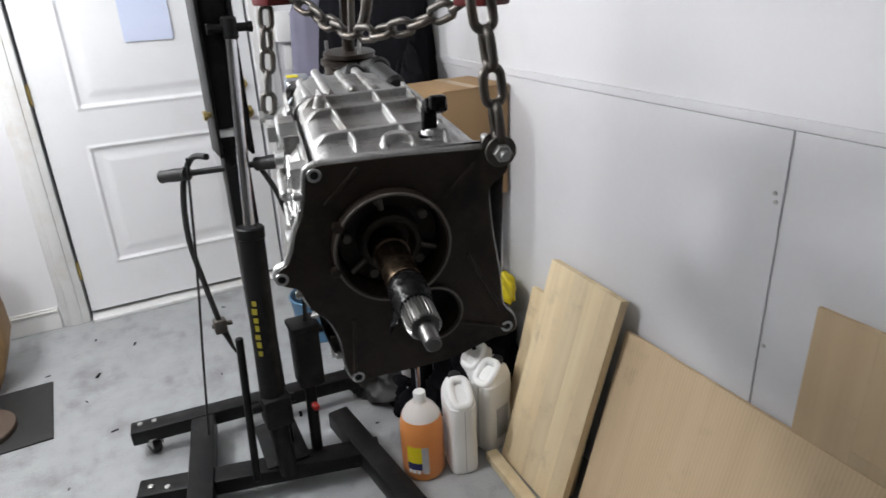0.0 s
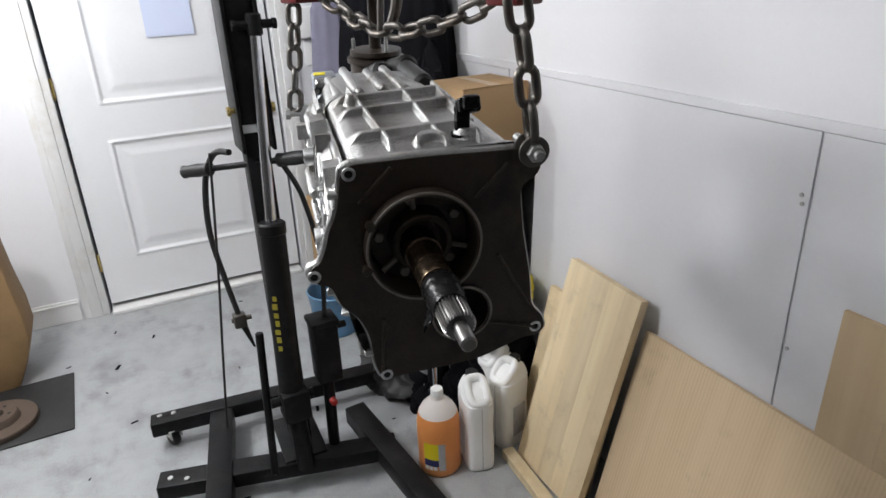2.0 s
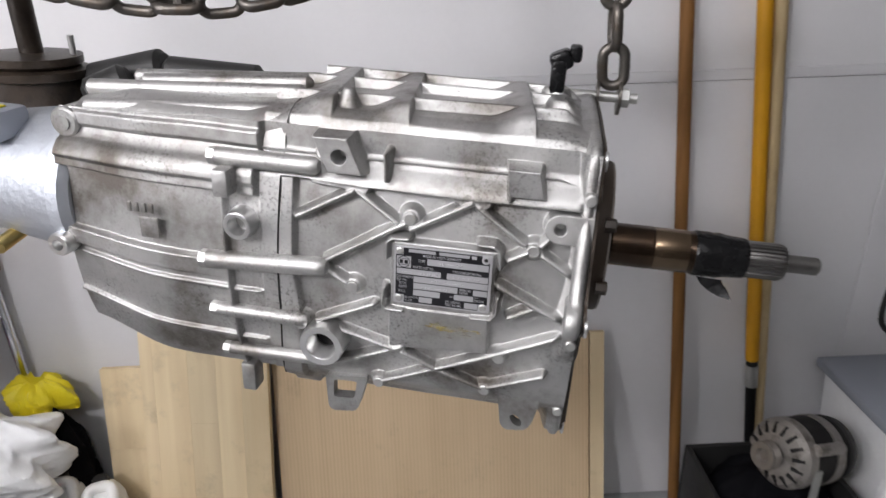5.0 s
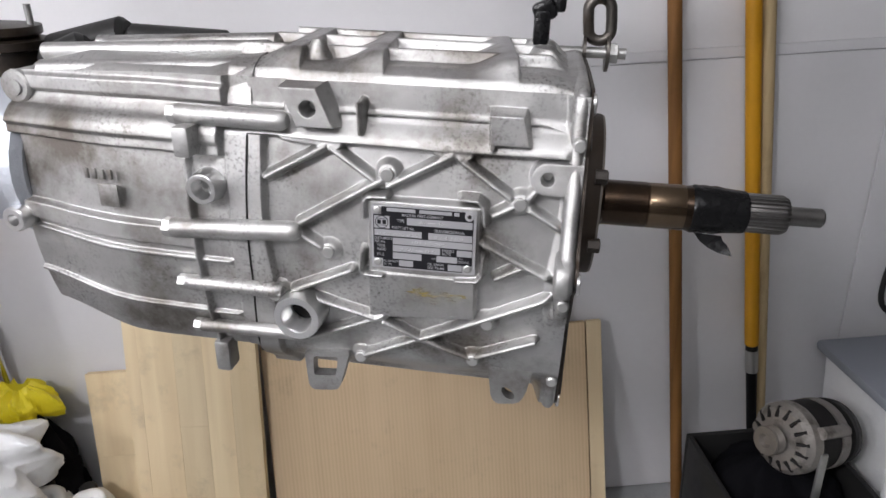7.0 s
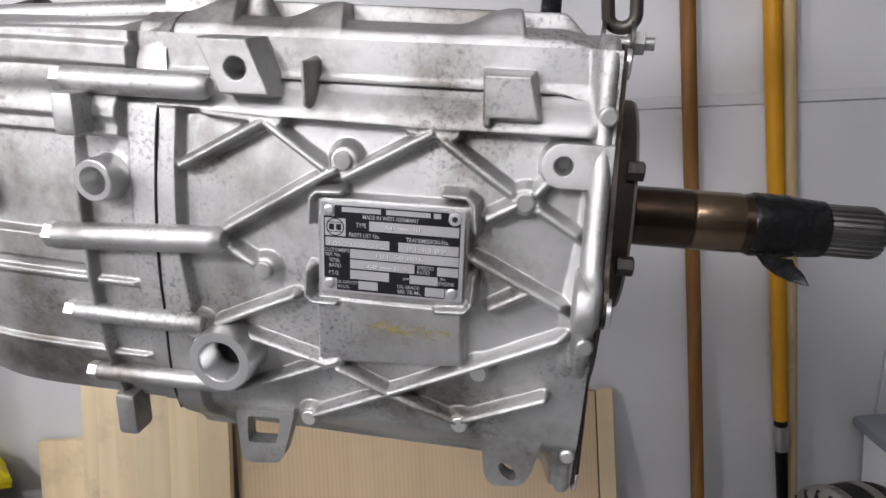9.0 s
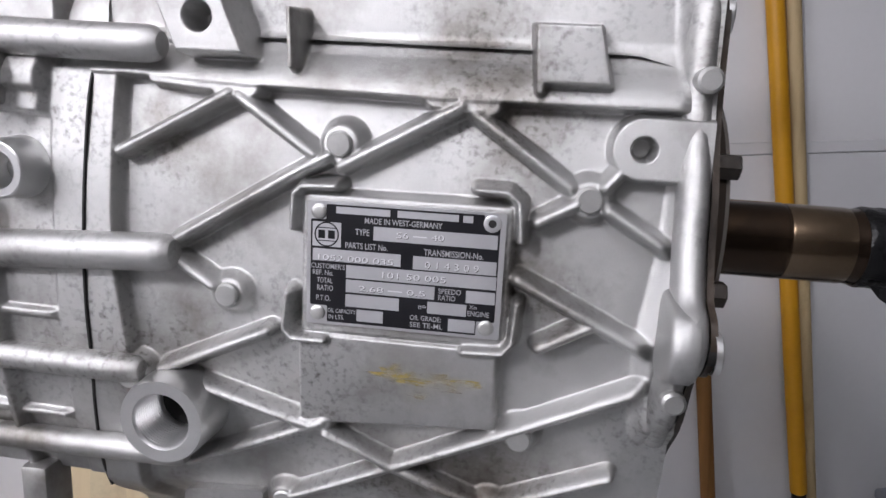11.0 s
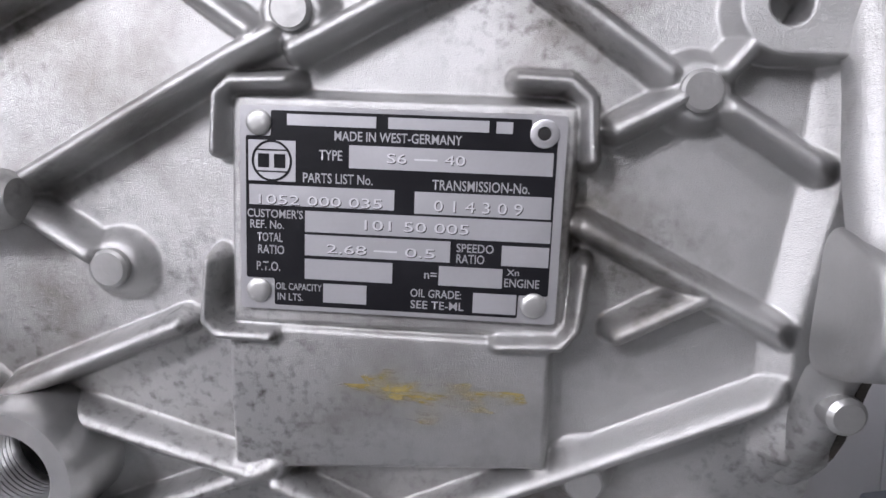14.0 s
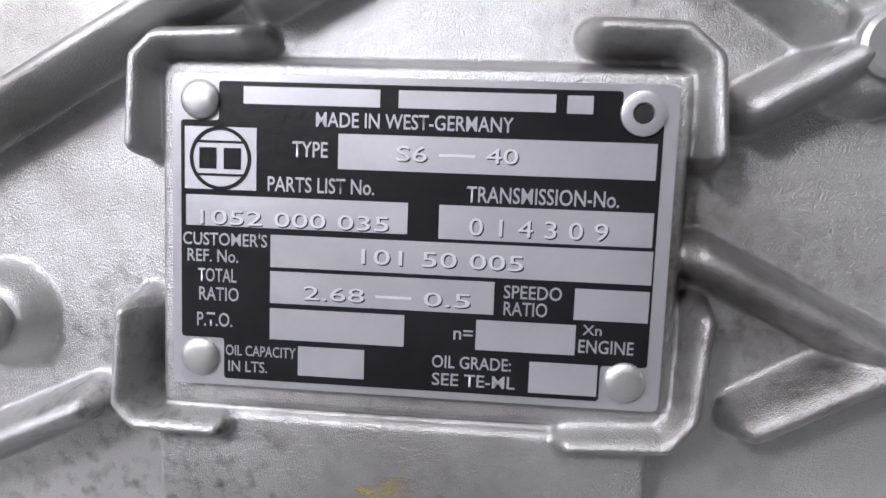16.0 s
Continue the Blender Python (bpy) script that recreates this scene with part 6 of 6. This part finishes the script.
def coat(name, label, x, y, turn, width, depth, z0, z1, material, seed, hem=0.15):
    """A garment hanging in folds from a wall hook."""
    rnd = random.Random(seed)
    ph = [rnd.uniform(0, 6.3) for _ in range(4)]
    loops = []
    for j in range(26):
        t = j / 25
        z = z0 + (z1 - z0) * t
        w = width * (1.0 - 0.25 * t) if t < 0.8 else width * 0.8 * (1 - (t - 0.8) * 3.6)
        loop = []
        for k in range(64):
            a = 2 * math.pi * k / 64
            fold = 1 + (0.20 * (1 - t) + 0.07) * math.sin(7 * a + ph[0] + 1.5 * t) + 0.09 * math.sin(13 * a + ph[1] - 2 * t)
            loop.append((w / 2 * math.cos(a) * (0.9 + 0.1 * fold), depth / 2 * math.sin(a) * fold * (0.75 + 0.5 * math.sin(math.pi * min(1, t + 0.1))), z + hem * (0 if j else 0.12 * math.sin(3 * a + ph[2]))))
        loops.append(loop)
    root = thing(name, label, "coat", (x, y, 0), turn, group="hanging coats")
    part("cloth", loft(bmesh.new(), loops), material, root)
    part("hook", rod(rod(bmesh.new(), (0, depth * 0.2, z1 - 0.02), (0, depth * 0.2, z1 + 0.05), 0.006, 10), (0, depth * 0.2, z1 + 0.04), (0, depth * 0.2 + 0.4, z1 + 0.045), 0.005, 8), BOLT, root)
    return root


coat("work_coat", "grey-violet work coat hanging in the corner", -2.78, 1.20, -70, 0.42, 0.24, 0.66, 1.74, CLOTH_GREY, 3)
coat("black_coat", "long black coat hanging in the corner", -2.60, 1.28, -20, 0.46, 0.28, 0.60, 1.78, CLOTH_BLACK, 8)
coat("black_coat", "black hooded coat hanging against the wall", -2.27, 1.345, 5, 0.44, 0.22, 0.70, 1.80, CLOTH_BLACK, 21)

lumpy("black_cloth", "black cloth bundle under the wire rack", "bundle", (-1.72, 1.10, 0.0), (0.24, 0.20, 0.12), CLOTH_BLACK, 51, 6, 0.2, 70, 36, 0.04)
lumpy("dark_bag", "dark grey bag lying on the floor by the rack", "bag", (-1.95, 1.02, 0.0), (0.34, 0.24, 0.16), RUBBER, 53, 6, 0.2, 70, 36, 0.04)

# ---------------------------------------------------------------- floor by the door
mat_ = thing("rubber_mat", "black rubber mat with a rusty disc on it", "mat", (-2.5, -0.55, 0), 1)
part("slab", box((-0.25, -0.42, 0), (0.22, 0.27, 0.008), 0.003), RUBBER, mat_)
disc = thing("brake_disc", "rusty brake disc lying on a black mat", "brake disc", (-2.46, -0.56, 0.008))
part("rotor", spin(bmesh.new(), [(0.0, 0.09), (0.0, 0.148), (0.006, 0.15), (0.022, 0.15), (0.026, 0.147), (0.026, 0.088), (0.03, 0.085)], None, 48, False), RUST, disc)
part("hat", spin(bmesh.new(), [(0.0, 0.09), (0.026, 0.088), (0.052, 0.082), (0.056, 0.078), (0.056, 0.034), (0.05, 0.032), (0.03, 0.032)], None, 40, False), RUST, disc)
for k in range(5):
    a = 2 * math.pi * k / 5
    # black discs on the hat paint the shade of stud holes
    part("stud_hole_shade", rod(bmesh.new(), (0.056 * math.cos(a), 0.056 * math.sin(a), 0.0545), (0.056 * math.cos(a), 0.056 * math.sin(a), 0.0566), 0.007, 14), SHADE_AND_BLACK, disc)
tyre = thing("small_tyre", "black rubber ring beside the brake disc", "tyre", (-2.33, -0.72, 0.008))
part("tread", spin(bmesh.new(), [(0.0, 0.09), (0.0, 0.14), (0.01, 0.155), (0.035, 0.155), (0.045, 0.14), (0.045, 0.09), (0.035, 0.08), (0.01, 0.08), (0.0, 0.09)], None, 40, False), RUBBER, tyre)
sack = thing("paper_sack", "tall brown kraft paper sack standing by the door", "paper sack", (-2.86, -0.72, 0))
SACK = ((0.0, 0.215, 0.90), (0.03, 0.235, 0.96), (0.12, 0.285, 1.0), (0.24, 0.325, 1.02), (0.36, 0.315, 0.98), (0.50, 0.29, 0.9), (0.62, 0.285, 0.82), (0.70, 0.288, 0.78), (0.705, 0.275, 0.70))
bm = loft(bmesh.new(), [[(px * d * 0.13, py * h + 0.01 * math.sin(9 * z + 3 * py), z) for px, py in rounded([(-1, -1), (1, -1), (1, 1), (-1, 1)], 0.22, 4)] for z, h, d in SACK])
part("body", bm, KRAFT, sack)
part("folded_rim", loft(bmesh.new(), [[(px * 0.105, py * 0.29, z) for px, py in rounded([(-1, -1), (1, -1), (1, 1), (-1, 1)], 0.22, 4)] for z in (0.672, 0.704)], False), KRAFT, sack)
lumpy("dark_cloth", "dark blue cloth heap on a paper sack", "cloth", (-2.86, -0.70, 0.706), (0.18, 0.36, 0.12), NAVY, 23, 6, 0.2, 60, 30, 0.03)
rnd = random.Random(5)
for k in range(26):
    x, y = rnd.uniform(-3.1, -1.2), rnd.uniform(-0.4, 1.0)
    s = rnd.uniform(0.004, 0.012)
    ob = part("dry_leaf_bit", box((-s * 1.8, -s * 0.6, 0), (s * 1.8, s * 0.6, 0.002), 0.0006), CLOTH_BLACK)
    ob.matrix_basis = pose(x, y, 0, 0, 0, rnd.uniform(0, 180))
    tagged(ob, "small dark scrap lying on the concrete floor", "scrap", "floor scraps")

# ---------------------------------------------------------------- right-hand clutter
crate = thing("plastic_crate", "black plastic crate of car parts by the wall", "crate", (0.43, 1.19, 0.0))
for a, b in (((-0.17, -0.15), (0.20, -0.135)), ((-0.17, 0.135), (0.20, 0.15)), ((-0.17, -0.135), (-0.155, 0.135)), ((0.185, -0.135), (0.20, 0.135))):
    part("side", box((*a, 0), (*b, 0.31), 0.003), RUBBER, crate)
part("bottom", box((-0.155, -0.135, 0.0), (0.185, 0.135, 0.012)), RUBBER, crate)
lumpy("wiring_loom", "heap of black wiring in a crate", "wiring", (0.44, 1.19, 0.012), (0.27, 0.23, 0.33), CLOTH_BLACK, 31, 9, 0.25)
alt = thing("alternator", "silver car alternator with slotted ends on a crate", "alternator", (0.475, 1.165, 0.425))
AX = Vector((-0.93, -0.30, 0.20)).normalized()
am = AX.to_track_quat("Z", "Y").to_matrix().to_4x4()
part("stator", spin(bmesh.new(), [(-0.035, 0.083), (-0.03, 0.088), (0.03, 0.088), (0.035, 0.083)], am, 40), SHADE_AND_BLACK, alt, "laminated steel stator")
for s, name in ((1, "front_housing"), (-1, "rear_housing")):
    part(name, spin(bmesh.new(), [(s * 0.0355, 0.09), (s * 0.062, 0.089), (s * 0.078, 0.076), (s * 0.086, 0.04), (s * 0.087, 0.01)], am, 40), ALTERNATOR, alt, "cast aluminium end housing")
    for k in range(16):
        a = 2 * math.pi * k / 16
        p = am @ Vector((0.080 * math.cos(a), 0.080 * math.sin(a), s * 0.0715))
        q = am @ Vector((0.055 * math.cos(a), 0.055 * math.sin(a), s * 0.0855))
        # black bars on the housing draw the shaded slots
        part("vent_slot_shade", rod(bmesh.new(), p, q, 0.0048, 8), SHADE_AND_BLACK, alt)
part("rear_cap", spin(bmesh.new(), [(-0.0885, 0.05), (-0.089, 0.082), (-0.095, 0.086), (-0.112, 0.082), (-0.118, 0.07), (-0.119, 0.02)], am, 36), RUBBER, alt, "black plastic rear cap")
part("pulley", spin(bmesh.new(), [(0.09, 0.012), (0.095, 0.034), (0.098, 0.036)] + [(0.101 + 0.003 * k, 0.034 - 0.004 * (k % 2)) for k in range(7)] + [(0.124, 0.036), (0.127, 0.034), (0.127, 0.018), (0.118, 0.012)], am, 36), OILY_LIGHT, alt, "grooved pulley")
for a in (40, 200):
    p = Vector((0.096 * math.cos(radians(a)), 0.096 * math.sin(radians(a)), 0))
    part("mount_ear", rod(bmesh.new(), am @ (p + Vector((0, 0, -0.04))), am @ (p + Vector((0, 0, 0.045))), 0.015, 16), ALTERNATOR, alt)
part("lever_arm", box((-0.012, -0.10, -0.13), (0.008, -0.092, 0.02), 0.003), BOLT, alt)
tub = thing("storage_tub", "pale translucent storage tub with a dark rim", "storage tub", (0.90, 1.25, 0))
part("body", loft(bmesh.new(), [[(x, y, 0) for x, y in rounded([(-0.2, -0.14), (0.2, -0.14), (0.2, 0.14), (-0.2, 0.14)], 0.03)], [(x, y, 0.5) for x, y in rounded([(-0.23, -0.17), (0.23, -0.17), (0.23, 0.17), (-0.23, 0.17)], 0.03)]]), WHITE_SHEET, tub)
part("lid", box((-0.245, -0.185, 0.5), (0.245, 0.185, 0.53), 0.01), GREY_BOX, tub, "grey lid")
lumpy("white_sack", "crumpled white plastic sack in front of a tub", "sack", (0.75, 1.02, 0.0), (0.26, 0.22, 0.46), WHITE_SHEET, 41, 5, 0.22, 110, 60, 0.04)
hose_ob = part("garden_hose", hose(bmesh.new(), [(0.67, 0.92, 0.02), (0.63, 0.90, 0.18), (0.67, 0.895, 0.38), (0.75, 0.90, 0.47), (0.82, 0.90, 0.36), (0.81, 0.89, 0.2), (0.73, 0.88, 0.13), (0.67, 0.87, 0.02)], 0.016, 10), PALE_GREEN)
tagged(hose_ob, "pale green hose looped over a white sack", "hose")
power = thing("power_strip", "black power strip and cable hanging on the wall", "power strip", (0.88, WALL_Y - 0.006, 1.05))
part("housing", box((-0.06, -0.05, -0.08), (0.16, 0.0, 0.10), 0.008), RUBBER, power)
part("cable", hose(bmesh.new(), [(-0.04, -0.03, -0.06), (-0.10, -0.03, -0.11), (-0.03, -0.03, -0.19), (-0.06, -0.03, -0.33), (-0.04, -0.03, -0.44), (0.10, -0.03, -0.50), (0.3, -0.03, -0.51)], 0.0075, 8), RUBBER, power, "thick black cable")
